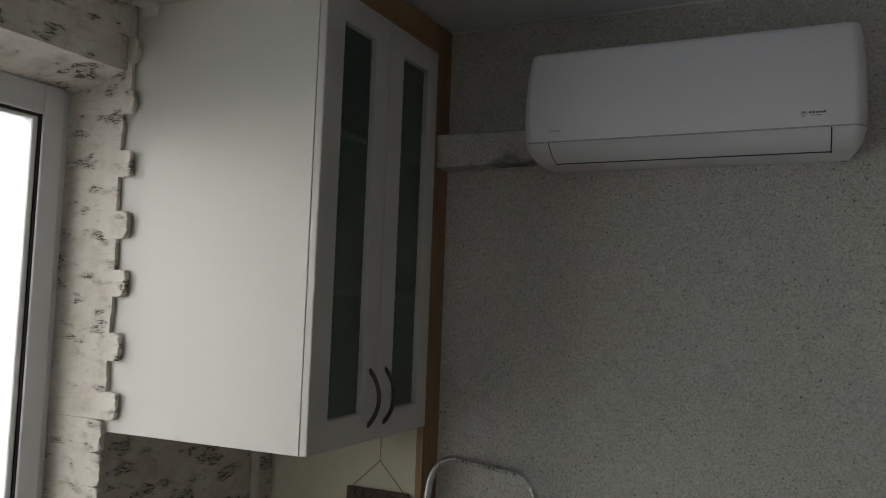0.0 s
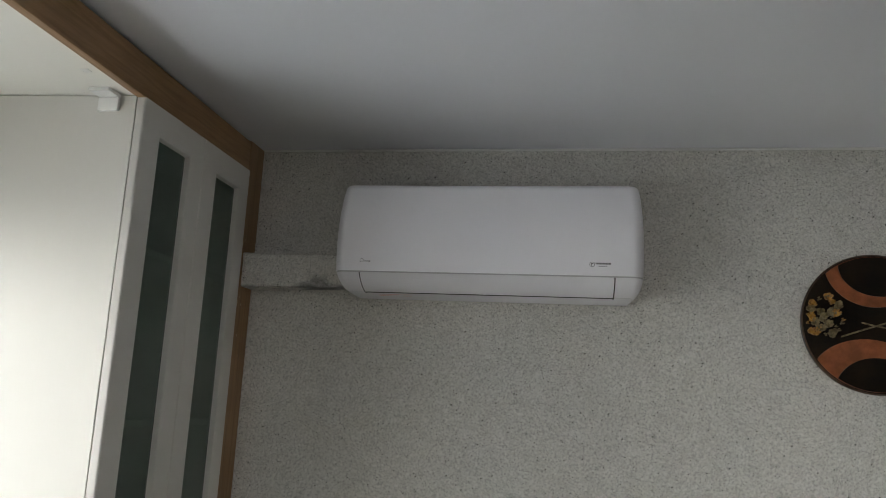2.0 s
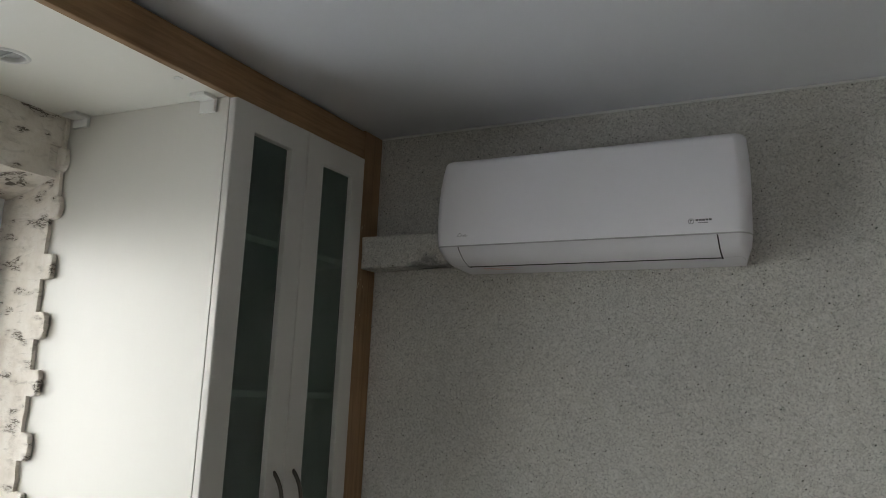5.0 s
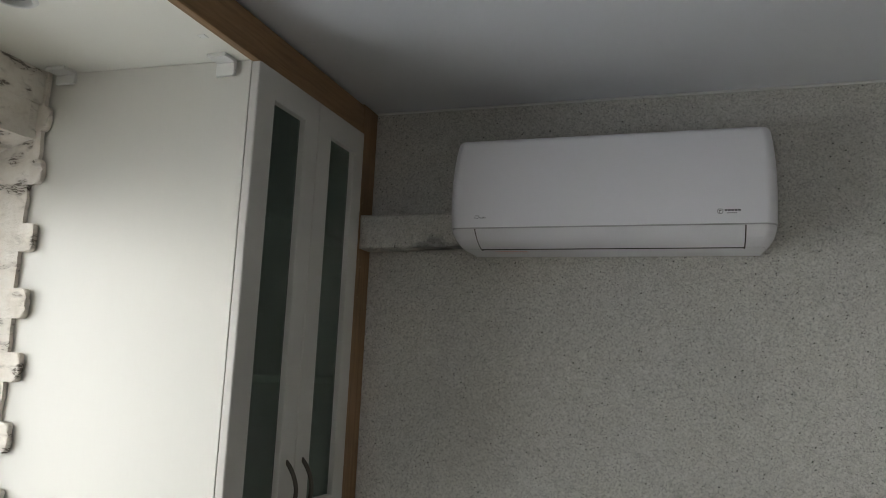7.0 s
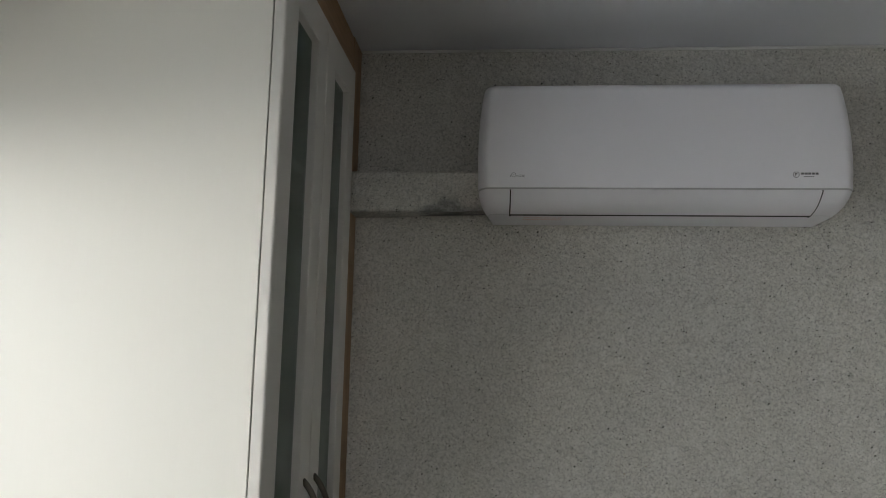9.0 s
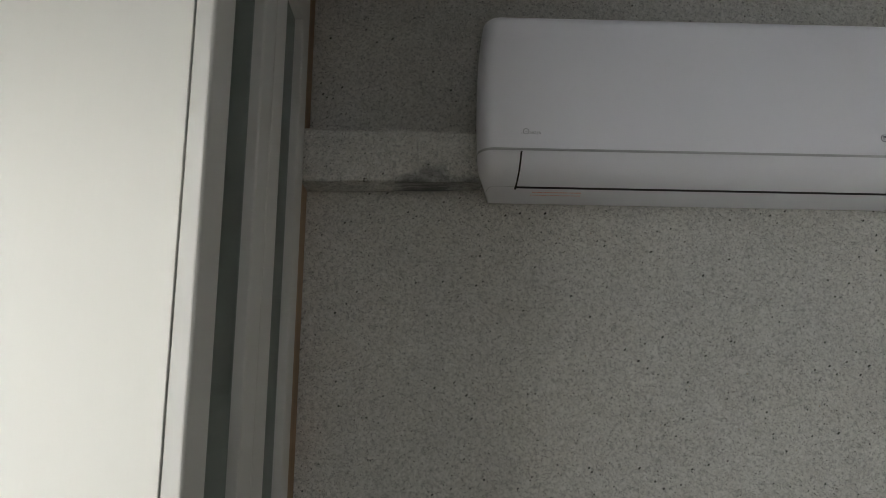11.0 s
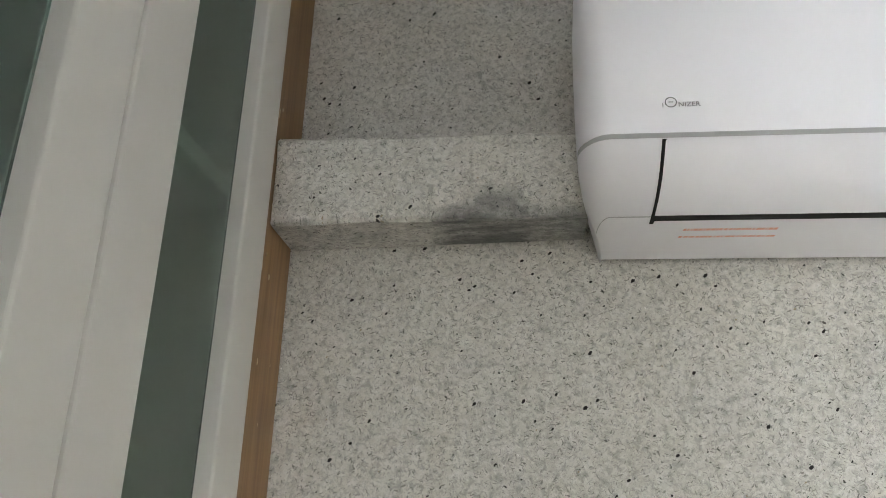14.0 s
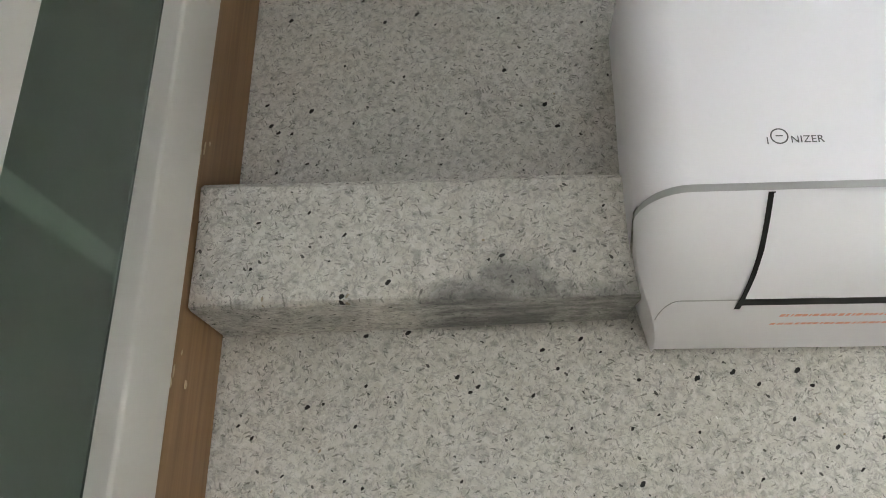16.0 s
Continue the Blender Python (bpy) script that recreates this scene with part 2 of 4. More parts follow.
def brown_board(name, stretch):
    """Brown fibreboard veneer with long fine grain, chips and wear."""
    m, n, l, b = material(name, rough=0.5, spec=0.35)
    g = noise_tex(n, l, coords(n, l, stretch), 90, 4, 0.6, 0.3)
    f = noise_tex(n, l, coords(n, l), 7, 3)
    base = ramp(n, l, g.outputs["Fac"], [(0.3, (0.205, 0.118, 0.055)), (0.5, (0.265, 0.158, 0.078)), (0.72, (0.315, 0.19, 0.10))])
    base = mix(n, l, 0.4, base, ramp(n, l, f.outputs["Fac"], [(0.35, grey(0.4)), (0.65, grey(0.6))]), "OVERLAY")
    chips = noise_tex(n, l, coords(n, l, (1, 1, 0.7)), 75, 3, 0.6)
    base = mix(n, l, ramp(n, l, chips.outputs["Fac"], [(0.745, grey(0)), (0.765, grey(0.8))]), base, (0.55, 0.45, 0.30))
    l.new(base, b.inputs["Base Color"])
    bump(n, l, b, g.outputs["Fac"], 0.15, 0.001)
    return m


def frosted_glass():
    m, n, l, b = material("frosted_green_glass", (0.50, 0.60, 0.54), 0.19)
    b.inputs["Transmission Weight"].default_value = 0.92
    b.inputs["IOR"].default_value = 1.45
    t = noise_tex(n, l, coords(n, l), 5, 2)
    l.new(ramp(n, l, t.outputs["Fac"], [(0.3, (0.46, 0.60, 0.53)), (0.7, (0.52, 0.66, 0.59))]), b.inputs["Base Color"])
    return m


def clear_glass():
    m, n, l, b = material("window_glass", (0.95, 0.96, 0.96), 0.0)
    b.inputs["Transmission Weight"].default_value = 1.0
    b.inputs["IOR"].default_value = 1.05
    return m


def brushed_metal(name, color, rough):
    m, n, l, b = material(name, color, rough, 1.0)
    t = noise_tex(n, l, coords(n, l, (1, 1, 0.05)), 180, 3)
    l.new(ramp(n, l, t.outputs["Fac"], [(0.3, grey(rough * 0.92)), (0.7, grey(rough * 1.08))]), b.inputs["Roughness"])
    f = noise_tex(n, l, coords(n, l), 25, 3)
    l.new(ramp(n, l, f.outputs["Fac"], [(0.3, tuple(c * 0.95 for c in color)), (0.7, color)]), b.inputs["Base Color"])
    return m


def mottled(name, a, c, scale, rough=0.7, spec=0.5):
    m, n, l, b = material(name, a, rough, 0.0, spec)
    t = noise_tex(n, l, coords(n, l), scale, 4, 0.6)
    l.new(ramp(n, l, t.outputs["Fac"], [(0.35, a), (0.65, c)]), b.inputs["Base Color"])
    bump(n, l, b, t.outputs["Fac"], 0.3, 0.001)
    return m


WALLPAPER = flock_wallpaper("grey_flock_wallpaper")
DUCT_PAPER = flock_wallpaper("stained_flock_wallpaper", True)
PLASTER = plaster_brick("whitewashed_plaster", 0.0)
PLASTER_DARK = plaster_brick("blotched_plaster", 0.015)
CEILING = stretched_film("satin_stretch_ceiling", (0.66, 0.675, 0.71), 0.30)
CREAM = painted("cream_wall_paint", (0.72, 0.68, 0.55), 0.7, 0.05, 8.0)
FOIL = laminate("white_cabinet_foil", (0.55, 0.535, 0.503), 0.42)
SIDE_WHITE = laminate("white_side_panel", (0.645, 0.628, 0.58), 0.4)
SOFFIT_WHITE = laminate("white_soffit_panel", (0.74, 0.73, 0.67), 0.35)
BOARD_UP = brown_board("brown_veneer_upright", (1, 1, 0.06))
BOARD_LONG = brown_board("brown_veneer_long", (1, 0.06, 1))
GLASS = frosted_glass()
PANE = clear_glass()
PVC = painted("white_window_pvc", (0.72, 0.73, 0.75), 0.3, 0.02)
BEAD = painted("bright_spacer", (0.88, 0.88, 0.88), 0.18, 0.02)
GASKET = material("black_gasket", (0.02, 0.02, 0.02), 0.7)[0]
AC_WHITE = painted("white_appliance_plastic", (0.765, 0.758, 0.797), 0.36, 0.012, 5.0, 0.45, 500.0, 0.03)
AC_GREY = painted("grey_appliance_seam", (0.42, 0.425, 0.435), 0.45, 0.02)
LAMP_GREY = painted("dull_lamp_face", (0.34, 0.34, 0.33), 0.45, 0.04, 40.0)
GAP = material("dark_slot", (0.012, 0.012, 0.013), 0.8)[0]
INK = material("grey_print", (0.10, 0.10, 0.11), 0.5)[0]
RED_INK = material("red_print", (0.78, 0.38, 0.29), 0.6)[0]
BRONZE = brushed_metal("dark_bronze", (0.10, 0.09, 0.075), 0.4)
PLASTIC = painted("white_plastic", (0.74, 0.74, 0.71), 0.4, 0.02)
STEEL = brushed_metal("brushed_aluminium", (0.62, 0.62, 0.60), 0.28)
SATIN = painted("satin_lamp_ring", (0.62, 0.62, 0.60), 0.32, 0.03, 30.0)
PIPE_PAINT = painted("white_pipe_paint", (0.68, 0.67, 0.62), 0.4, 0.05, 20.0)
ROPE = mottled("grey_twine", (0.16, 0.14, 0.12), (0.30, 0.27, 0.22), 400)
DARK_WOOD = mottled("dark_carved_wood", (0.030, 0.018, 0.010), (0.10, 0.055, 0.03), 60, 0.5)
RESIN = mottled("black_lacquer", (0.004, 0.003, 0.0025), (0.016, 0.009, 0.005), 14, 0.3, 0.2)
TERRACOTTA = mottled("terracotta_glaze", (0.17, 0.055, 0.022), (0.29, 0.10, 0.042), 26, 0.4, 0.25)
PETAL = mottled("dried_petals", (0.075, 0.055, 0.022), (0.24, 0.19, 0.095), 90, 0.8)
AMBER = mottled("amber_petals", (0.20, 0.085, 0.012), (0.46, 0.24, 0.03), 90, 0.6)
FLOOR_TILE = painted("pale_floor_tile", (0.42, 0.40, 0.36), 0.35, 0.06, 3.0)
CHIP = mottled("bare_board", (0.42, 0.33, 0.21), (0.55, 0.46, 0.32), 300)
PLAIN_WALL = painted("pale_grey_wall", (0.50, 0.495, 0.48), 0.85, 0.06, 5.0, 0.2)


# ---- building helpers ----
ORIGIN = {}


def thing(name, base, label, category, group=""):
    ob = new(name)
    ob.location = base
    ORIGIN[ob] = Vector(base)
    return tagged(ob, label, category, group)


def link(name, bm, mat, base=(0, 0, 0), smooth=False):
    base = Vector(base)
    bmesh.ops.translate(bm, verts=bm.verts, vec=-base)
    bmesh.ops.recalc_face_normals(bm, faces=bm.faces)
    me = bpy.data.meshes.new(name)
    for f in bm.faces:
        f.smooth = smooth
    bm.to_mesh(me)
    bm.free()
    me.materials.append(mat)
    ob = new(name, me)
    ORIGIN[ob] = base
    return ob


def part(name, bm, mat, parent, label="", smooth=False):
    """One mesh under a thing or part; its corners are given in world metres."""
    ob = link(name, bm, mat, ORIGIN[parent], smooth)
    ob.parent = parent
    return tagged(ob, label)


def structure(name, bm, mat, label, category):
    ob = link(name, bm, mat)
    return tagged(ob, label, category, kind="structure")


def add_box(bm, x0, x1, y0, y1, z0, z1, bevel=0.0, segments=2):
    made = bmesh.ops.create_cube(bm, size=1.0)["verts"]
    bmesh.ops.scale(bm, verts=made, vec=(x1 - x0, y1 - y0, z1 - z0))
    bmesh.ops.translate(bm, verts=made, vec=((x0 + x1) / 2, (y0 + y1) / 2, (z0 + z1) / 2))
    if bevel:
        edges = list({e for v in made for e in v.link_edges})
        bmesh.ops.bevel(bm, geom=edges, offset=bevel, segments=segments, profile=0.5, affect="EDGES")
    return bm


def box(x0, x1, y0, y1, z0, z1, bevel=0.0, segments=2):
    return add_box(bmesh.new(), x0, x1, y0, y1, z0, z1, bevel, segments)


def sweep(points, rx, ry, sides=12, up=(0, 0, 1), bm=None):
    """A rod with an oval section along a line of points."""
    bm = bm or bmesh.new()
    pts = [Vector(p) for p in points]
    rings = []
    for i, p in enumerate(pts):
        d = (pts[min(i + 1, len(pts) - 1)] - pts[max(i - 1, 0)]).normalized()
        a = d.cross(Vector(up))
        a = a.normalized() if a.length > 1e-4 else d.cross(Vector((1, 0, 0))).normalized()
        b = a.cross(d).normalized()
        rings.append([bm.verts.new(p + a * (rx * math.cos(2 * math.pi * k / sides)) + b * (ry * math.sin(2 * math.pi * k / sides))) for k in range(sides)])
    for r, s in zip(rings, rings[1:]):
        for k in range(sides):
            bm.faces.new((r[k], r[(k + 1) % sides], s[(k + 1) % sides], s[k]))
    bm.faces.new(rings[0])
    bm.faces.new(rings[-1])
    return bm


def prism_y(outline, y0, y1):
    """A flat piece with an outline in x and z, from y0 to y1."""
    bm = bmesh.new()
    a = [bm.verts.new((x, y0, z)) for x, z in outline]
    b = [bm.verts.new((x, y1, z)) for x, z in outline]
    bm.faces.new(a)
    bm.faces.new(b)
    for i in range(len(a)):
        j = (i + 1) % len(a)
        bm.faces.new((a[i], a[j], b[j], b[i]))
    return bm


# ---- room ----
WALL_Y, CEIL, WEST, FRONT = 1.96, 2.5, -1.438, -0.8865
SOUTH, EAST, SOFFIT_Z = -2.6, 2.9, 2.412
JAMB, HEAD, SILL, REVEAL = 1.2965, 2.252, 0.86, -1.611
WIN_S = -0.15
POST = -0.893

structure("floor", box(-1.9, EAST + 0.2, SOUTH - 0.2, WALL_Y + 0.2, -0.1, 0.0), FLOOR_TILE, "pale beige floor of the room", "floor")
structure("ceiling", box(-2.0, EAST + 0.25, SOUTH - 0.25, WALL_Y + 0.25, CEIL, CEIL + 0.2), CEILING, "satin white stretch ceiling with soft reflections", "ceiling")
structure("wall_north", box(-0.898, EAST + 0.2, WALL_Y, WALL_Y + 0.2, 0, CEIL), WALLPAPER, "wall coated in grey speckled liquid wallpaper", "wall")
structure("wall_north_alcove", box(-1.75, -0.898, WALL_Y, WALL_Y + 0.2, 0, CEIL), CREAM, "cream painted wall behind the cabinet", "wall")
structure("wall_east", box(EAST, EAST + 0.2, SOUTH, WALL_Y, 0, CEIL), PLAIN_WALL, "plain pale grey wall", "wall")
# unseen south wall; its opening is assumed, to let the fill light in
wall_s = bmesh.new()
for x0, x1, z0, z1 in ((-1.75, -1.36, 0, CEIL), (0.0, EAST + 0.2, 0, CEIL), (-1.36, 0.0, 0, 0.9), (-1.36, 0.0, 2.2, CEIL)):
    add_box(wall_s, x0, x1, SOUTH - 0.2, SOUTH, z0, z1)
structure("wall_south", wall_s, PLAIN_WALL, "plain pale grey wall with an assumed opening for the fill light", "wall")

# window wall: pieces round the opening
wall_w = bmesh.new()
add_box(wall_w, -1.75, WEST, SOUTH, WIN_S, 0, CEIL)
add_box(wall_w, -1.75, WEST, WIN_S, JAMB + 0.0125, 0, SILL)
add_box(wall_w, -1.75, WEST, WIN_S, JAMB + 0.0125, HEAD, CEIL)
lintel = [(REVEAL - 0.04, HEAD - 0.044), (REVEAL, HEAD - 0.042), (REVEAL + 0.06, HEAD - 0.030), (WEST - 0.03, HEAD - 0.004), (WEST - 0.006, HEAD + 0.001), (WEST - 0.006, HEAD + 0.01), (REVEAL - 0.04, HEAD + 0.01)]
ends = [[wall_w.verts.new((x, y, z)) for x, z in lintel] for y in (WIN_S, JAMB + 0.004)]
for e in ends:
    wall_w.faces.new(e)
for k in range(len(lintel)):
    wall_w.faces.new((ends[0][k], ends[0][k - 1], ends[1][k - 1], ends[1][k]))
structure("wall_west", wall_w, PLASTER, "whitewashed plaster wall with dark trowel marks round the window", "wall")
structure("wall_west_alcove", box(-1.75, -1.455, JAMB + 0.0125, WALL_Y, 0, CEIL), PLASTER_DARK, "plaster wall with black blotches below the cabinet", "wall")

hm = bpy.data.materials.new("pale_distance")
hm.use_nodes = True
hb = hm.node_tree.nodes["Principled BSDF"]
hb.inputs["Base Color"].default_value = (0.6, 0.62, 0.64, 1)
hb.inputs["Emission Color"].default_value = (0.93, 0.97, 1.0, 1)
hb.inputs["Emission Strength"].default_value = 4.2
structure("backdrop", box(-7.9, -7.8, -9, 12, -6, 9.0), hm, "pale hazy distance outside the window", "backdrop")

# soffit over the window and the cabinet, faced with a brown board
soffit = bmesh.new()
sx0, sx1, hx, hy, hr = WEST - 0.02, POST - 0.021, -1.196, 0.985, 0.0315
for y0, y1 in ((SOUTH, hy - 0.06), (hy + 0.06, WALL_Y)):
    add_box(soffit, sx0, sx1, y0, y1, SOFFIT_Z, SOFFIT_Z + 0.018)
add_box(soffit, sx0, hx - 0.06, hy - 0.06, hy + 0.06, SOFFIT_Z, SOFFIT_Z + 0.018)
add_box(soffit, hx + 0.06, sx1, hy - 0.06, hy + 0.06, SOFFIT_Z, SOFFIT_Z + 0.018)
turn = [radians(45 * k / 4) for k in range(32)]
inner = [soffit.verts.new((hx + hr * math.cos(a), hy + hr * math.sin(a), SOFFIT_Z)) for a in turn]
outer = [soffit.verts.new((hx + 0.06 * math.cos(a) / max(abs(math.cos(a)), abs(math.sin(a))), hy + 0.06 * math.sin(a) / max(abs(math.cos(a)), abs(math.sin(a))), SOFFIT_Z)) for a in turn]
for k in range(32):
    soffit.faces.new((inner[k], inner[k - 1], outer[k - 1], outer[k]))
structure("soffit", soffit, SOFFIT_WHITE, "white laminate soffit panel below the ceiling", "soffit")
structure("trim_board", box(POST - 0.020, POST, SOUTH, 1.866, SOFFIT_Z - 0.005, CEIL - 0.008, 0.0015, 1), BOARD_LONG, "brown veneered board along the edge of the soffit", "trim")
post = structure("trim_post", box(POST - 0.020, POST, 1.8665, WALL_Y - 0.001, 0.0, CEIL - 0.003, 0.0015, 1), BOARD_UP, "brown veneered upright board with chips, beside the cabinet", "trim")
rc = random.Random(12)
for y, z, w, h in ((1.8985, 2.047, 0.005, 0.007), (1.8735, 2.043, 0.005, 0.009), (1.877, 2.052, 0.002, 0.010), (1.886, 2.066, 0.002, 0.005), (1.874, 2.205, 0.002, 0.022), (1.880, 2.214, 0.0018, 0.014), (1.888, 2.222, 0.0025, 0.004), (1.871, 2.165, 0.0015, 0.012), (1.892, 1.965, 0.002, 0.006), (1.876, 1.93, 0.0015, 0.010)):
    bm = bmesh.new()
    rimv = []
    for k in range(7):
        a = 2 * math.pi * k / 7
        q = rc.uniform(0.6, 1.1)
        rimv.append((y + w / 2 * q * math.cos(a), z + h / 2 * q * math.sin(a)))
    top = [bm.verts.new((POST + 0.0006, p, q)) for p, q in rimv]
    low = [bm.verts.new((POST - 0.0004, p, q)) for p, q in rimv]
    bm.faces.new(top)
    for k in range(7):
        bm.faces.new((top[k], top[(k + 1) % 7], low[(k + 1) % 7], low[k]))
    part("chip", bm, CHIP, post, "pale chip of bare board")
structure("trim_ceiling_edge", box(POST + 0.001, EAST, WALL_Y - 0.007, WALL_Y, CEIL - 0.006, CEIL - 0.0005, 0.002, 2), PLASTIC, "thin white edging between wall and ceiling", "trim")


# ---- window ----
window = structure("window_1", box(REVEAL - 0.045, REVEAL - 0.04, WIN_S + 0.09, JAMB - 0.085, SILL + 0.09, HEAD - 0.103), PANE, "white plastic window with a clear pane", "window")
window.visible_shadow = False
wf = bmesh.new()
for y0, y1, z0, z1 in ((JAMB - 0.045, JAMB - 0.005, SILL, HEAD), (WIN_S, WIN_S + 0.045, SILL, HEAD), (WIN_S + 0.045, JAMB - 0.045, SILL, SILL + 0.045), (WIN_S + 0.045, JAMB - 0.045, HEAD - 0.045, HEAD)):
    add_box(wf, REVEAL - 0.07, REVEAL - 0.008, y0, y1, z0, z1, 0.003)
part("window_frame", wf, PVC, window)
ws = bmesh.new()
y_lo, y_hi, z_lo, z_hi = WIN_S + 0.035, JAMB - 0.03, SILL + 0.035, HEAD - 0.040
for y0, y1, z0, z1 in ((y_hi - 0.056, y_hi, z_lo, z_hi), (y_lo, y_lo + 0.062, z_lo, z_hi), (y_lo + 0.062, y_hi - 0.056, z_lo, z_lo + 0.062), (y_lo + 0.062, y_hi - 0.056, z_hi - 0.074, z_hi)):
    add_box(ws, REVEAL - 0.06, REVEAL + 0.008, y0, y1, z0, z1, 0.004)
part("sash", ws, PVC, window)
gk = bmesh.new()
bd = bmesh.new()
gy, gz = y_hi - 0.056, z_hi - 0.074
add_box(gk, REVEAL - 0.058, REVEAL + 0.002, gy - 0.004, gy + 0.001, z_lo + 0.062, gz)
add_box(gk, REVEAL - 0.058, REVEAL + 0.002, y_lo + 0.062, gy, gz - 0.004, gz + 0.001)
part("gasket", gk, GASKET, window)
add_box(bd, REVEAL - 0.038, REVEAL - 0.004, gy - 0.020, gy - 0.0045, z_lo + 0.062, gz - 0.005, 0.004)
add_box(bd, REVEAL - 0.038, REVEAL - 0.004, y_lo + 0.062, gy - 0.021, gz - 0.016, gz - 0.005, 0.004)
part("glazing_bead", bd, BEAD, window, "bright glazing bead")
part("window_sill", box(REVEAL, WEST + 0.04, WIN_S, JAMB - 0.001, SILL - 0.03, SILL - 0.002, 0.004), PVC, window)


# ---- quoin of plaster bricks on the window's jamb ----
quoin = thing("quoin", (WEST, JAMB, SILL), "toothed edge of whitewashed plaster bricks beside the window", "plaster quoin")
WIDE, NARROW = -1.404, -1.441


def tooth(z0, z1, x1, rnd, narrow=False):
    """A plaster brick with rounded, uneven free corners."""
    r = 0.007 if narrow else rnd.uniform(0.010, 0.018)
    if narrow:
        z0, z1 = z0 - 0.014, z1 + 0.014
    jig = lambda: rnd.uniform(-0.003, 0.003)
    out = [(REVEAL - 0.03, z0), (WEST - 0.05, z0), (x1 - r + jig(), z0 + 0.001)]
    for k in range(1, 5):
        a = math.pi / 2 * k / 5
        out.append((x1 - r + r * math.sin(a), z0 + 0.001 + r * (1 - math.cos(a))))
    for k in range(1, 5):
        f = k / 5
        out.append((x1 + jig() * 0.9, z0 + r + (z1 - z0 - 2 * r) * f))
    for k in range(1, 5):
        a = math.pi / 2 * k / 5
        out.append((x1 - r + r * math.cos(a), z1 - 0.001 - r + r * math.sin(a)))
    out += [(WEST - 0.05, z1), (REVEAL - 0.03, z1)]
    bm = prism_y(out, JAMB + (0.002 if narrow else rnd.uniform(-0.0025, 0.0)), JAMB + (0.0122 if narrow else 0.0125))
    rim = [e for e in bm.edges if all(v.co.y < JAMB + 0.01 and v.co.x > WEST - 0.03 for v in e.verts)]
    bmesh.ops.bevel(bm, geom=rim, offset=0.0012 if narrow else 0.006, segments=3, profile=0.6, affect="EDGES")
    return bm


rq = random.Random(4)
wides = ((2.270, 2.332), (2.147, 2.208), (1.995, 2.060), (1.847, 1.915), (1.711, 1.776), (1.561, 1.628), (1.425, 1.491))
courses = [(2.333, 2.405, NARROW + 0.018)]
for k, (z0, z1) in enumerate(wides):
    courses.append((z0, z1, WIDE + rq.uniform(-0.005, 0.005)))
    below = wides[k + 1][1] if k + 1 < len(wides) else z0 - 0.078
    courses.append((below + 0.001, z0 - 0.001, NARROW + (0.018 if k == 0 else rq.uniform(-0.004, 0.003))))
z = courses[-1][0] - 0.001
while z > 0.95:
    courses.append((z - 0.0777, z, NARROW + rq.uniform(-0.003, 0.003)))
    z -= 0.078
for z0, z1, x1 in courses:
    b = tooth(z0, z1, x1, rq, x1 < -1.415 and z0 > 1.4)
    part("brick", b, PLASTER, quoin)

# flat plaster bricks on the wall face over the window
courses_over = thing("plaster_courses", (WEST, 0.6, HEAD), "flat whitewashed plaster bricks on the wall over the window", "plaster bricks")
for row, (z0, z1) in enumerate(((2.247, 2.330), (2.333, 2.416))):
    y = -0.4 + 0.11 * row
    while y < 1.26:
        w = rq.uniform(0.42, 0.60)
        y1 = min(y + w, JAMB + 0.005)
        part("brick", box(WEST - 0.001, WEST + rq.uniform(0.0062, 0.0072), y, y1, z0, z1 + 0.003, 0.0008, 1), PLASTER, courses_over)
        y = y1


# ---- glazed wall cabinet ----
CAB_S, CAB_N, CAB_B, CAB_T = 1.3225, 1.858, 1.3955, SOFFIT_Z - 0.001
BACK = -1.4535
cabinet = thing("wall_cabinet", (-1.2, 1.6, CAB_B), "white kitchen wall cabinet with two narrow frosted glass doors", "cabinet")
bx = FRONT - 0.0205


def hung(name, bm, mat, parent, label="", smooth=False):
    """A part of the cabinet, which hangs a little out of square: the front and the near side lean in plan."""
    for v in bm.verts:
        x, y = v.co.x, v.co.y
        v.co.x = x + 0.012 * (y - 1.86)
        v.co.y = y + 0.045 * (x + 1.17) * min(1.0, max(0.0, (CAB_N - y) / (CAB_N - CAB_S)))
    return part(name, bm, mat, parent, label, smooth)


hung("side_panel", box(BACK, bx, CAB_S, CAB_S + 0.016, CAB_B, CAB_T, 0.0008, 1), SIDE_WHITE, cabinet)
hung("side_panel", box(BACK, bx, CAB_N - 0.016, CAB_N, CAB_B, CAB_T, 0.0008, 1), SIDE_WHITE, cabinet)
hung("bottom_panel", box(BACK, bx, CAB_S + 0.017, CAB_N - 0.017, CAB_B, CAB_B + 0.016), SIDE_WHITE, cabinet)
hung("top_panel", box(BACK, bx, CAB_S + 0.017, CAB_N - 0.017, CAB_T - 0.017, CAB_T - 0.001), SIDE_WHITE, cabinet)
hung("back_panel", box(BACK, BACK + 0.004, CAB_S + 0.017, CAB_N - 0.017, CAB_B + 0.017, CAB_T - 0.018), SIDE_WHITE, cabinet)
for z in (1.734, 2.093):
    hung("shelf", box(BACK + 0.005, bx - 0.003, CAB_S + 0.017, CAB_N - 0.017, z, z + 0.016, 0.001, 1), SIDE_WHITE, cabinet)


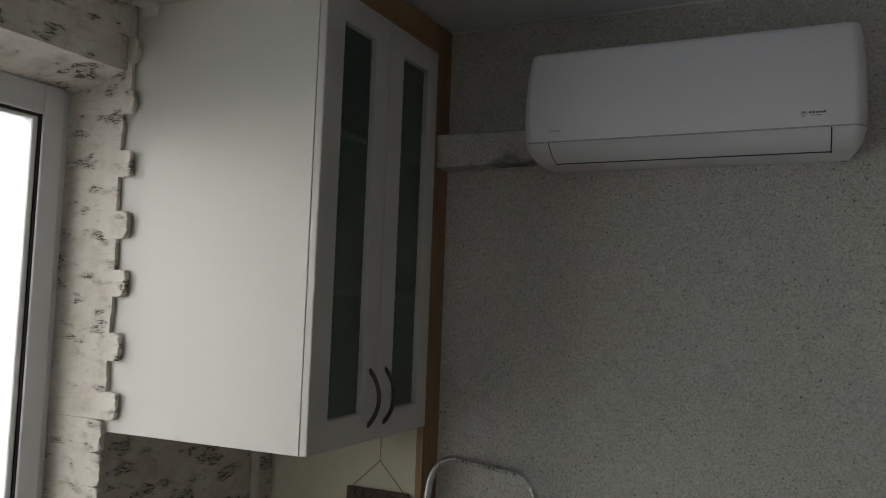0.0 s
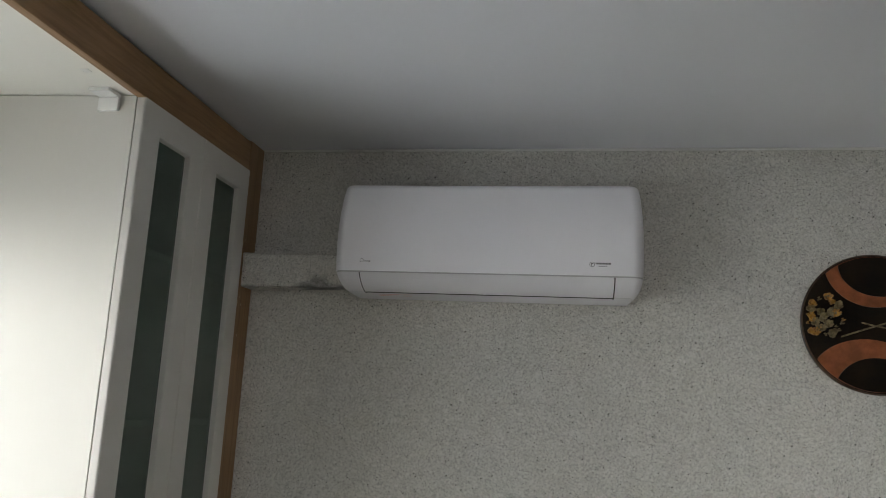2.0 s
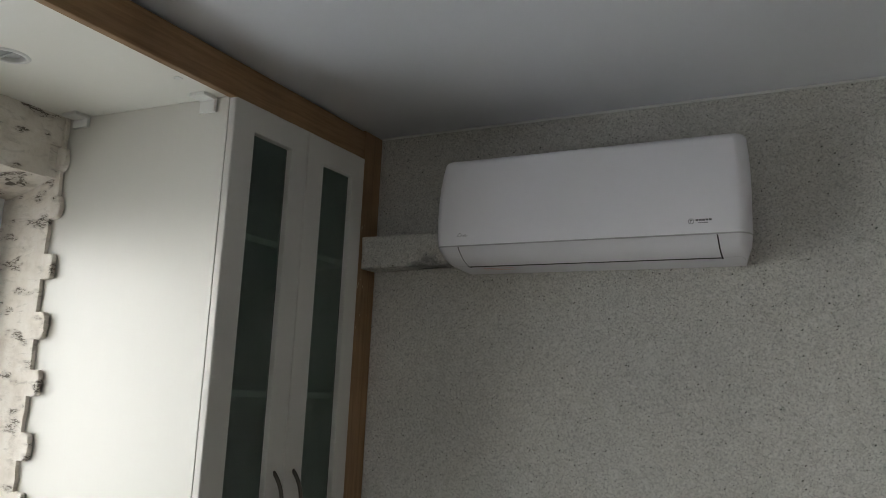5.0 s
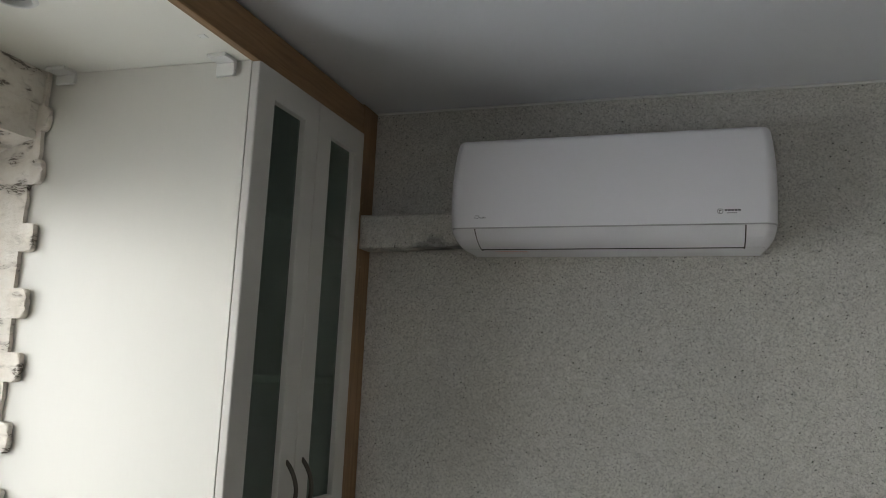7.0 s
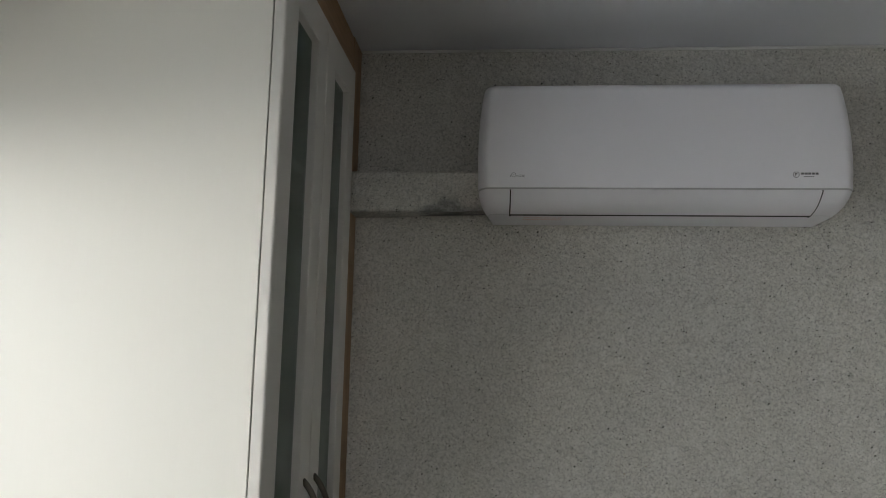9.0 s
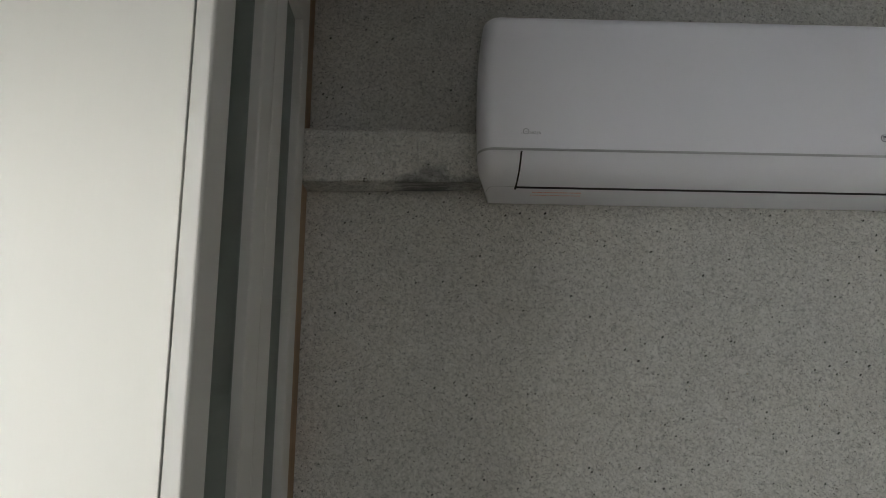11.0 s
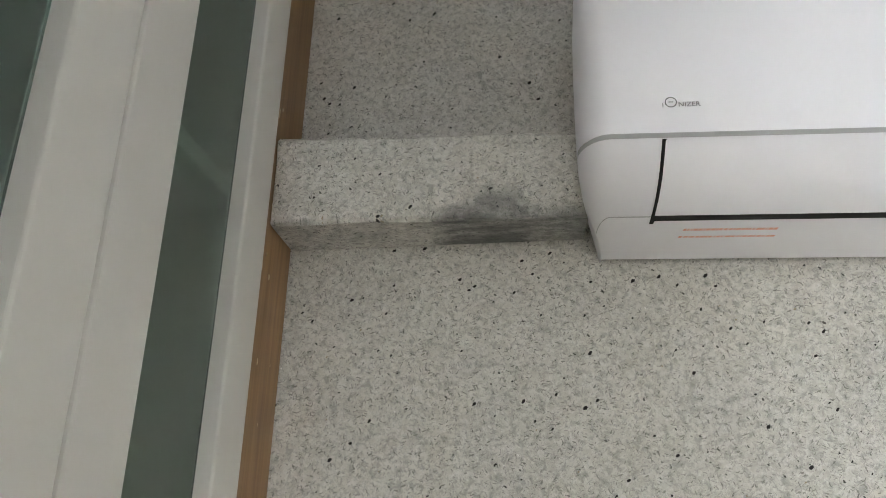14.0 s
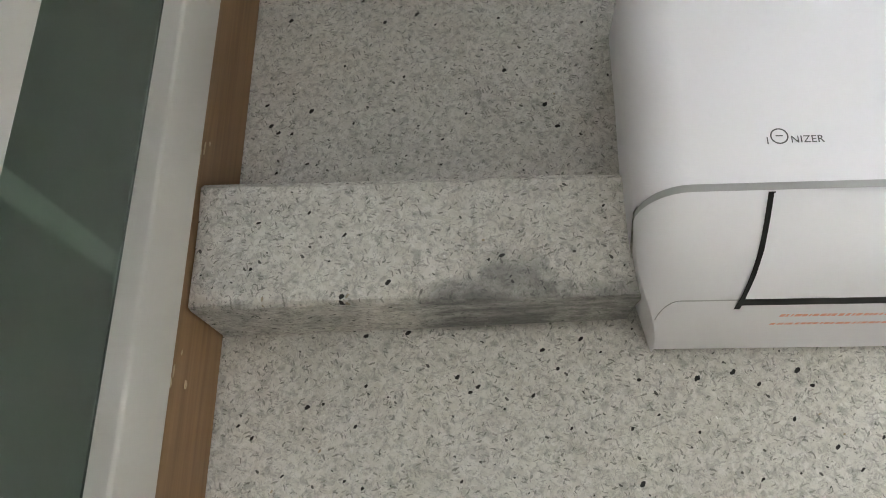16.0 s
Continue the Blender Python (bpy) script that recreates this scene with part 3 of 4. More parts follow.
def door_leaf(y0, y1, g0, g1, handle_y):
    """A framed foil door: rounded outer edges, a deep reveal with a rounded lip round the glass, bow handle."""
    z0, z1, zg0, zg1 = CAB_B + 0.001, CAB_T - 0.0005, 1.463, 2.3425
    x0, x1, depth = FRONT - 0.0185, FRONT, 0.0135
    bm = bmesh.new()

    def ring(x, a0, a1, b0, b1):
        return [bm.verts.new((x, y, zz)) for y, zz in ((a0, b0), (a1, b0), (a1, b1), (a0, b1))]

    r = 0.004
    loops = [ring(x0, g0, g1, zg0, zg1), ring(x0, y0, y1, z0, z1), ring(x1 - r, y0, y1, z0, z1)]
    for a in (20, 45, 70, 90):
        e, d = r * (1 - math.cos(radians(a))), r * (1 - math.sin(radians(a)))
        loops.append(ring(x1 - d, y0 + e, y1 - e, z0 + e, z1 - e))
    # rounded lip, then the wall of the reveal down to the glass
    lip, wall = 0.0032, 0.0012
    for a in (0, 18, 36, 54, 72, 90):
        out, d = wall + lip * (1 - math.sin(radians(a))), lip * (1 - math.cos(radians(a)))
        loops.append(ring(x1 - d, g0 - out, g1 + out, zg0 - out, zg1 + out))
    loops += [ring(x1 - depth + 0.001, g0 - 0.0002, g1 + 0.0002, zg0 - 0.0002, zg1 + 0.0002), ring(x1 - depth, g0, g1, zg0, zg1)]
    for p, q in zip(loops, loops[1:] + loops[:1]):
        for k in range(4):
            bm.faces.new((p[k], p[(k + 1) % 4], q[(k + 1) % 4], q[k]))
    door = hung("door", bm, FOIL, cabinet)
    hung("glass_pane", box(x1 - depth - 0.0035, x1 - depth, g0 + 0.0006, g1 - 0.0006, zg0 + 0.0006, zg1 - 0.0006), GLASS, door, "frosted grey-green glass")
    zb, zt = 1.431, 1.563
    arc = []
    for k in range(15):
        f = k / 14
        arc.append((x1 - 0.002 + 0.030 * math.sin(math.pi * f) ** 0.8, handle_y, zb + (zt - zb) * f))
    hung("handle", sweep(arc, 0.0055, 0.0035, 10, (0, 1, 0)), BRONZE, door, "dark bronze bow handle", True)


door_leaf(CAB_S + 0.0005, 1.5995, 1.396, 1.532, 1.563)
door_leaf(1.6010, CAB_N + 0.005, 1.6715, 1.8035, 1.636)

# white corner brackets under the soffit: an angle with two wings
for x0, x1, yw, yf, low in ((-1.407, -1.355, 1.3135, 1.271, 0.030), (-0.992, -0.947, 1.3315, 1.287, 0.037)):
    bracket = thing("corner_bracket", ((x0 + x1) / 2, yw, SOFFIT_Z), "white plastic corner bracket between soffit and cabinet side", "bracket", "corner brackets")
    part("wing", box(x0, x1, yf, yw - 0.0005, SOFFIT_Z - 0.0085, SOFFIT_Z - 0.0004, 0.0012), PLASTIC, bracket)
    part("wing", box(x0, x1, yw - 0.0090, yw - 0.0005, SOFFIT_Z - low, SOFFIT_Z - 0.0087, 0.0012), PLASTIC, bracket)


# small plug in the soffit
plug = thing("screw_cap", (-0.947, 1.209, SOFFIT_Z), "small white plastic screw cap in the soffit", "screw cap")
part("cap", box(-0.955, -0.939, 1.201, 1.217, SOFFIT_Z - 0.0014, SOFFIT_Z - 0.0002, 0.0011), PLASTIC, plug)

# recessed lamp in the soffit
def lathe(profile, cx, cy, cz, sides=40, bm=None):
    bm = bm or bmesh.new()
    rings = [[bm.verts.new((cx + r * math.cos(2 * math.pi * k / sides), cy + r * math.sin(2 * math.pi * k / sides), cz + zz)) for k in range(sides)] for r, zz in profile]
    for p, q in zip(rings, rings[1:]):
        for k in range(sides):
            bm.faces.new((p[k], p[(k + 1) % sides], q[(k + 1) % sides], q[k]))
    return bm


SX, SY = -1.196, 0.985
spot = thing("recessed_spotlight", (SX, SY, SOFFIT_Z), "unlit recessed spotlight with a pale ring in the soffit", "spotlight")
part("ring", lathe([(0.0305, 0.010), (0.031, -0.001), (0.0325, -0.0034), (0.036, -0.0036), (0.0405, -0.0022), (0.0425, -0.0003)], SX, SY, SOFFIT_Z), SATIN, spot, "pale satin ring", True)
part("housing", lathe([(0.0306, 0.010), (0.0302, 0.0145), (0.012, 0.0150), (0.0005, 0.0152)], SX, SY, SOFFIT_Z), AC_GREY, spot, "grey housing", True)
# the lamp sits tilted in its ring
face = lathe([(0.0295, 0.004), (0.0292, 0.0005), (0.0270, -0.0006), (0.0262, 0.0010), (0.0140, 0.0016), (0.0005, 0.0018)], 0, 0, 0)
add_box(face, -0.0262, 0.0262, -0.0012, 0.0012, -0.0022, 0.0010, 0.0006)
bmesh.ops.transform(face, matrix=pose(SX, SY, SOFFIT_Z + 0.004, 9, -7, 0), verts=face.verts)
part("reflector", face, LAMP_GREY, spot, "dull grey tilted lamp face", True)


# ---- air conditioner ----
AC_X, TRIM = -0.2285, 0.003
ac = thing("air_conditioner", (AC_X, WALL_Y, 2.066), "white split air conditioner on the speckled wall", "air conditioner")
# section from the top at the back, over the front, to the bottom at the back: y, z, half width
UPPER = [(1.850, 2.354, 0.369), (1.815, 2.3535, 0.369), (1.797, 2.3505, 0.3695), (1.789, 2.344, 0.371), (1.785, 2.320, 0.375), (1.781, 2.283, 0.379), (1.778, 2.24, 0.3815), (1.777, 2.20, 0.382), (1.778, 2.165, 0.382), (1.783, 2.1280, 0.381)]
LOWER = [(1.786, 2.1250, 0.3805), (1.797, 2.1150, 0.379), (1.813, 2.1025, 0.3755), (1.833, 2.0935, 0.370), (1.857, 2.0870, 0.364), (1.890, 2.0835, 0.358), (1.920, 2.0815, 0.354), (1.950, 2.0800, 0.351)]
CR_X, CR_D = 0.026, 0.036


def section_at(profile, f):
    """Place, outward normal and half width on a section, f from 0 to its last point."""
    i = min(int(f), len(profile) - 2)
    a, b = profile[i], profile[i + 1]
    t = f - i
    p = [a[k] + (b[k] - a[k]) * t for k in range(3)]
    p[2] -= TRIM
    lo, hi = profile[max(i - (t < 0.5), 0)], profile[min(i + 1 + (t >= 0.5), len(profile) - 1)]
    dy, dz = hi[0] - lo[0], hi[1] - lo[1]
    d = math.hypot(dy, dz) or 1
    return p, (dz / d, -dy / d)


def shell(profile, inset=0.0, close_back=True, steps=3):
    """The skin over a section, its ends rounded in plan."""
    bm = bmesh.new()
    ends = [(CR_X * (1 - math.cos(math.pi / 2 * k / 8)), CR_D * (1 - math.sin(math.pi / 2 * k / 8))) for k in range(9)]
    stations = [(-1, e, d) for e, d in ends] + [(0, f, 0) for f in (-0.6, -0.2, 0.2, 0.6)] + [(1, e, d) for e, d in reversed(ends)]
    count = (len(profile) - 1) * steps
    cols = []
    for side, e, depth in stations:
        col = []
        for k in range(count + 1):
            (y, z, w), nrm = section_at(profile, k / steps)
            x = AC_X + (side * (w - inset - e) if side else e * w)
            y += (depth + inset) * min(1.0, max(0.0, (1.945 - y) / 0.13))
            col.append(bm.verts.new((x, y, z)))
        cols.append(col)
    for a, b in zip(cols, cols[1:]):
        for k in range(count):
            bm.faces.new((a[k], a[k + 1], b[k + 1], b[k]))
    # side cheeks and back
    for col in (cols[0], cols[-1]):
        back = []
        edge = [bm.verts.new(v.co) for v in col]
        for v in col:
            h = abs(v.co.x - AC_X)
            h = h - 0.010 if close_back else min(h, 0.3600 - (2.13 - v.co.z) * 0.22)
            back.append(bm.verts.new((AC_X + math.copysign(h, v.co.x - AC_X), 1.905 if close_back else WALL_Y - 0.002, v.co.z)))
        for k in range(count):
            bm.faces.new((edge[k], edge[k + 1], back[k + 1], back[k]))
    return bm


part("front_panel", shell(UPPER, close_back=True), AC_WHITE, ac, "", True)
part("lower_shell", shell(LOWER, close_back=False), AC_WHITE, ac, "", True)
seam_profile = [(1.7832, 2.1290, 0.381), (1.7845, 2.1265, 0.381), (1.787, 2.1235, 0.3805)]
part("seam", shell(seam_profile, 0.0012, close_back=False, steps=2), AC_GREY, ac, "grey seam", True)
casing = box(AC_X - 0.3600, AC_X + 0.3600, 1.82, WALL_Y - 0.001, 2.135, 2.353, 0.006)
add_box(casing, AC_X - 0.348, AC_X + 0.348, 1.90, WALL_Y - 0.001, 2.086, 2.15, 0.006)
part("casing", casing, AC_WHITE, ac)


def patch(f0, f1, xa0, xa1, xb0, xb1, off, nf=8, nx=12, profile=LOWER):
    """A thin skin on the lower front; its ends may lean from (xa0, xa1) above to (xb0, xb1) below."""
    bm = bmesh.new()
    grid = []
    for i in range(nf + 1):
        t = i / nf
        (y, z, _), nrm = section_at(profile, f0 + (f1 - f0) * t)
        c = t * t
        lo, hi = xa0 + (xb0 - xa0) * c, xa1 + (xb1 - xa1) * c
        grid.append([bm.verts.new((lo + (hi - lo) * k / nx, y + nrm[0] * off, z + nrm[1] * off)) for k in range(nx + 1)])
    for p, q in zip(grid, grid[1:]):
        for k in range(nx):
            bm.faces.new((p[k], p[k + 1], q[k + 1], q[k]))
    return bm


L0, L1, R0, R1 = -0.5390, -0.5400, 0.082, 0.0815
part("louvre", patch(0.06, 3.88, L0 + 0.001, R0 - 0.001, L1 + 0.001, R1 - 0.001, 0.0022), AC_WHITE, ac, "closed air louvre", True)
slot = patch(0.03, 4.4, L0 - 0.0017, L0 + 0.002, L1 - 0.0017, L1 + 0.002, 0.0012, 8, 1)
part("slot", slot, GAP, ac, "dark gap round the louvre")
part("slot", patch(0.03, 4.4, R0 - 0.002, R0 + 0.0018, R1 - 0.002, R1 + 0.0018, 0.0012, 8, 1), GAP, ac, "dark gap round the louvre")
part("slot", patch(3.8, 4.22, L1 - 0.0017, R1 + 0.0018, L1 - 0.0017, R1 + 0.0018, 0.0014, 3, 4), GAP, ac, "dark gap round the louvre")


# moulded lines that end the bottom strip
for side, x_in in ((-1, L1), (1, R1)):
    bm = patch(4.00, 4.06, x_in, x_in + side * 0.036, x_in, x_in + side * 0.036, 0.0005, 1, 4)
    part("moulding", bm, AC_GREY, ac, "fine moulded line")
    bm = bmesh.new()
    rows = []
    for k in range(9):
        a = math.pi / 2 * k / 8
        (y, z, _), nrm = section_at(LOWER, 4.03 + 0.9 * (1 - math.cos(a)))
        x = x_in + side * (0.036 + 0.010 * math.sin(a))
        rows.append([bm.verts.new((x + side * d, y + nrm[0] * 0.0005, z + nrm[1] * 0.0005 + q)) for d, q in ((0, -0.0002), (0.0005, 0.0003))])
    for p, q in zip(rows, rows[1:]):
        bm.faces.new((p[0], p[1], q[1], q[0]))
    part("moulding", bm, AC_GREY, ac, "fine moulded line")

# printing on the front
def front_y(z):
    for a, b in zip(UPPER, UPPER[1:]):
        if b[1] <= z <= a[1]:
            return a[0] + (b[0] - a[0]) * (a[1] - z) / (a[1] - b[1])
    return 1.775


def ring_flat(cx, cz, r0, r1, y, sides=40):
    bm = bmesh.new()
    a = [bm.verts.new((cx + r0 * math.cos(2 * math.pi * k / sides), y, cz + r0 * math.sin(2 * math.pi * k / sides))) for k in range(sides)]
    b = [bm.verts.new((cx + r1 * math.cos(2 * math.pi * k / sides), y, cz + r1 * math.sin(2 * math.pi * k / sides))) for k in range(sides)]
    for k in range(sides):
        bm.faces.new((a[k], a[(k + 1) % sides], b[(k + 1) % sides], b[k]))
    return bm


def words(text, x, y, z, size, mat, parent, spacing=1.0):
    cu = bpy.data.curves.new("lettering", "FONT")
    cu.body, cu.size, cu.extrude, cu.space_character = text, size, 0.0001, spacing
    tmp = bpy.data.objects.new("lettering", cu)
    scene.collection.objects.link(tmp)
    bpy.context.view_layer.update()
    me = bpy.data.meshes.new_from_object(tmp.evaluated_get(bpy.context.evaluated_depsgraph_get()))
    bpy.data.objects.remove(tmp)
    me.transform(pose(x, y, z, 90, 0, 0))
    me.transform(Matrix.Translation(-ORIGIN[parent]))
    me.materials.clear()
    me.materials.append(mat)
    ob = new("lettering", me)
    ob.parent = parent
    ORIGIN[ob] = ORIGIN[parent]
    return tagged(ob, "dark grey lettering")


IX, IZ = -0.5330, 2.1533
iy = front_y(IZ) - 0.0008
emblem = ring_flat(IX, IZ, 0.0040, 0.0048, iy)
add_box(emblem, IX - 0.0019, IX + 0.0019, iy - 0.0001, iy + 0.0001, IZ - 0.0001, IZ + 0.0005)
part("emblem", emblem, INK, ac, "dark grey ring with a minus sign")
words("I", IX - 0.0072, iy, IZ - 0.0046, 0.0060, INK, ac)
words("NIZER", IX + 0.0056, iy, IZ - 0.0042, 0.0060, INK, ac, 1.06)
BX, BZ = 0.029, 2.1545
by = front_y(BZ) - 0.0008
maker = ring_flat(BX, BZ, 0.0052, 0.0064, by)
add_box(maker, BX - 0.0025, BX - 0.0012, by - 0.0001, by + 0.0001, BZ - 0.0036, BZ + 0.0036)
add_box(maker, BX - 0.0010, BX + 0.0022, by - 0.0001, by + 0.0001, BZ + 0.0004, BZ + 0.0034)
part("maker_mark", maker, INK, ac, "dark grey round maker's mark")
bars = bmesh.new()
for k in range(5):
    add_box(bars, BX + 0.0095 + k * 0.0070, BX + 0.0150 + k * 0.0070, by - 0.0001, by + 0.0001, BZ + 0.0000, BZ + 0.0042)
for k in range(5):
    add_box(bars, BX + 0.0150 + k * 0.0042, BX + 0.0176 + k * 0.0042, by - 0.0001, by + 0.0001, BZ - 0.0052, BZ - 0.0032)
part("maker_bars", bars, INK, ac, "dark grey printed bars")
# red warning lines under the louvre
warn = bmesh.new()
rw = random.Random(9)
for f0, f1, shift in ((4.72, 4.84, 0.002), (5.18, 5.30, 0.0)):
    x = -0.5115 + shift
    while x < -0.428:
        w = rw.uniform(0.0012, 0.0045)
        piece = patch(f0, f1, x, x + w, x - 0.0006, x + w - 0.0006, 0.0006, 1, 1)
        me = bpy.data.meshes.new("warning_piece")
        piece.to_mesh(me)
        piece.free()
        warn.from_mesh(me)
        bpy.data.meshes.remove(me)
        x += w + rw.uniform(0.0004, 0.0016)
part("warning_print", warn, RED_INK, ac, "two lines of small red print")


# ---- boxed pipe duct ----
DX0, DX1, DY, DZ0, DZ1 = POST + 0.001, -0.592, 1.881, 2.099, 2.188
duct = bmesh.new()
nx, sect = 40, [(WALL_Y - 0.001, DZ1 + 0.004), (1.905, DZ1 + 0.001), (1.886, DZ1 - 0.001), (DY, DZ1 - 0.006), (DY, DZ1 - 0.03), (DY, DZ0 + 0.035), (DY, DZ0 + 0.006), (DY + 0.001, DZ0 + 0.001), (DY + 0.005, DZ0 - 0.001), (1.925, DZ0 - 0.001), (WALL_Y - 0.001, DZ0)]
cols = []
for i in range(nx + 1):
    x = DX0 + (DX1 - DX0) * i / nx
    col = []
    for k, (y, z) in enumerate(sect):
        q = 0.0022 if 0 < k < len(sect) - 1 else 0.0
        wob = noise.noise(Vector((x * 16, k * 0.7, 3.1)))
        end = 0.0
        if i < 3 and 3 < k:
            end = (3 - i) * 0.0012
        rise = (0.009 if k > 8 else 0.003) * (i / nx) - 0.003 if k > 4 else 0.0
        col.append(duct.verts.new((x, y + q * wob + end, z + rise + q * noise.noise(Vector((x * 14, k * 0.9, 8.2))))))
    cols.append(col)
duct_ob = thing("pipe_duct", ((DX0 + DX1) / 2, WALL_Y, DZ0), "boxed pipe duct coated in speckled wallpaper, grey stain below", "pipe duct")
under = bmesh.new()
for a, b in zip(cols, cols[1:]):
    for k in range(len(sect) - 1):
        if k < 7:
            duct.faces.new((a[k], a[k + 1], b[k + 1], b[k]))
        else:
            under.faces.new([under.verts.new(v.co) for v in (a[k], a[k + 1], b[k + 1], b[k])])
bmesh.ops.delete(duct, geom=[v for v in duct.verts if not v.link_faces], context="VERTS")
bmesh.ops.remove_doubles(under, verts=under.verts, dist=0.00001)
part("front_face", duct, DUCT_PAPER, duct_ob)
part("underside", under, DUCT_PAPER, duct_ob, "stained underside")


# ---- round wall plate ----
PX, PZ, PR, PY = 0.7010, 2.0525, 0.1665, 1.940
plate = thing("wall_plate", (PX, WALL_Y, PZ), "round dark decorative plate with clay pots and dried flowers", "wall plate")


def disc(cx, cz, rx, rz, y0, y1, sides=56, clip=None, a0=0.0, a1=2 * math.pi):
    out = []
    for k in range(sides):
        a = a0 + (a1 - a0) * k / sides
        x, zz = cx + rx * math.cos(a), cz + rz * math.sin(a)
        if clip:
            d = math.hypot(x - PX, zz - PZ)
            if d > clip:
                x, zz = PX + (x - PX) * clip / d, PZ + (zz - PZ) * clip / d
        out.append((x, zz))
    return prism_y(out, y0, y1)


part("disc", disc(PX, PZ, PR, PR, PY, WALL_Y - 0.0005, 96), RESIN, plate)
rim_pts = [(PX + PR * math.cos(2 * math.pi * k / 96), PY + 0.001, PZ + PR * math.sin(2 * math.pi * k / 96)) for k in range(97)]
part("rim", sweep(rim_pts, 0.0022, 0.0022, 8, (0, 1, 0)), DARK_WOOD, plate, "", True)
for cx, cz, rx, rz, ix, iz, irx, irz in ((0.702, 2.192, 0.112, 0.100, 0.712, 2.194, 0.092, 0.076), (0.677, 1.912, 0.130, 0.103, 0.697, 1.887, 0.096, 0.084)):
    pot = part("clay_pot", disc(cx, cz, rx, rz, PY - 0.003, PY - 0.0005, 64, PR - 0.004), TERRACOTTA, plate, "terracotta pot")
    part("pot_mouth", disc(ix, iz, irx, irz, PY - 0.0048, PY - 0.0032, 64, PR - 0.005), RESIN, pot, "dark pot mouth")
rf = random.Random(21)
for k in range(46):
    a, d = rf.uniform(0, 6.28), math.sqrt(rf.random())
    fx, fz = 0.585 + 0.042 * d * math.cos(a), 2.066 + 0.052 * d * math.sin(a)
    if math.hypot(fx - PX, fz - PZ) > PR - 0.010:
        continue
    size = rf.choice((0.004, 0.005, 0.007, 0.009, 0.011))
    petals = rf.choice((5, 7, 9, 11)) if size > 0.006 else 3
    tilt = rf.uniform(-0.3, 0.3)
    bm = bmesh.new()
    lift = PY - 0.0035 - 0.0035 * rf.random()
    for q in range(petals):
        # one oval petal, cupped outwards
        ang = 2 * math.pi * q / petals + a + rf.uniform(-0.15, 0.15)
        ca, sa, reach = math.cos(ang), math.sin(ang), size * rf.uniform(0.75, 1.05)
        half = min(2.2 * reach / petals, 0.42 * reach)
        rim2 = []
        for u, w in ((0.15, 0.35), (0.5, 0.9), (0.8, 1.0), (1.0, 0.45), (1.0, -0.45), (0.8, -1.0), (0.5, -0.9), (0.15, -0.35)):
            px, pz = u * reach * ca - w * half * sa, u * reach * sa + w * half * ca
            rim2.append((fx + px, lift - 0.004 * u * u + tilt * px, fz + pz))
        top = [bm.verts.new(p) for p in rim2]
        low = [bm.verts.new((x, PY - 0.0004, zz)) for x, _, zz in rim2]
        bm.faces.new(top)
        for k2 in range(8):
            bm.faces.new((top[k2], low[k2], low[(k2 + 1) % 8], top[(k2 + 1) % 8]))
    part("dried_flower", bm, AMBER if rf.random() < 0.28 else PETAL, plate)
part("twig", sweep([(0.621, PY - 0.004, 2.019), (0.667, PY - 0.006, 2.036), (0.767, PY - 0.005, 2.070)], 0.0026, 0.002, 8), PETAL, plate, "pale dried twig")
part("twig", sweep([(0.667, PY - 0.006, 2.054), (0.697, PY - 0.006, 2.047), (0.737, PY - 0.005, 2.040)], 0.0022, 0.002, 8), PETAL, plate, "pale dried twig")


# ---- below the cabinet ----
pipe = thing("heating_pipe", (-1.4405, 1.862, 0), "white painted vertical pipe in the corner below the cabinet", "pipe")
part("tube", sweep([(-1.4405, 1.862, 0.0), (-1.4405, 1.862, 1.394)], 0.013, 0.013, 16, (0, 1, 0)), PIPE_PAINT, pipe, "", True)

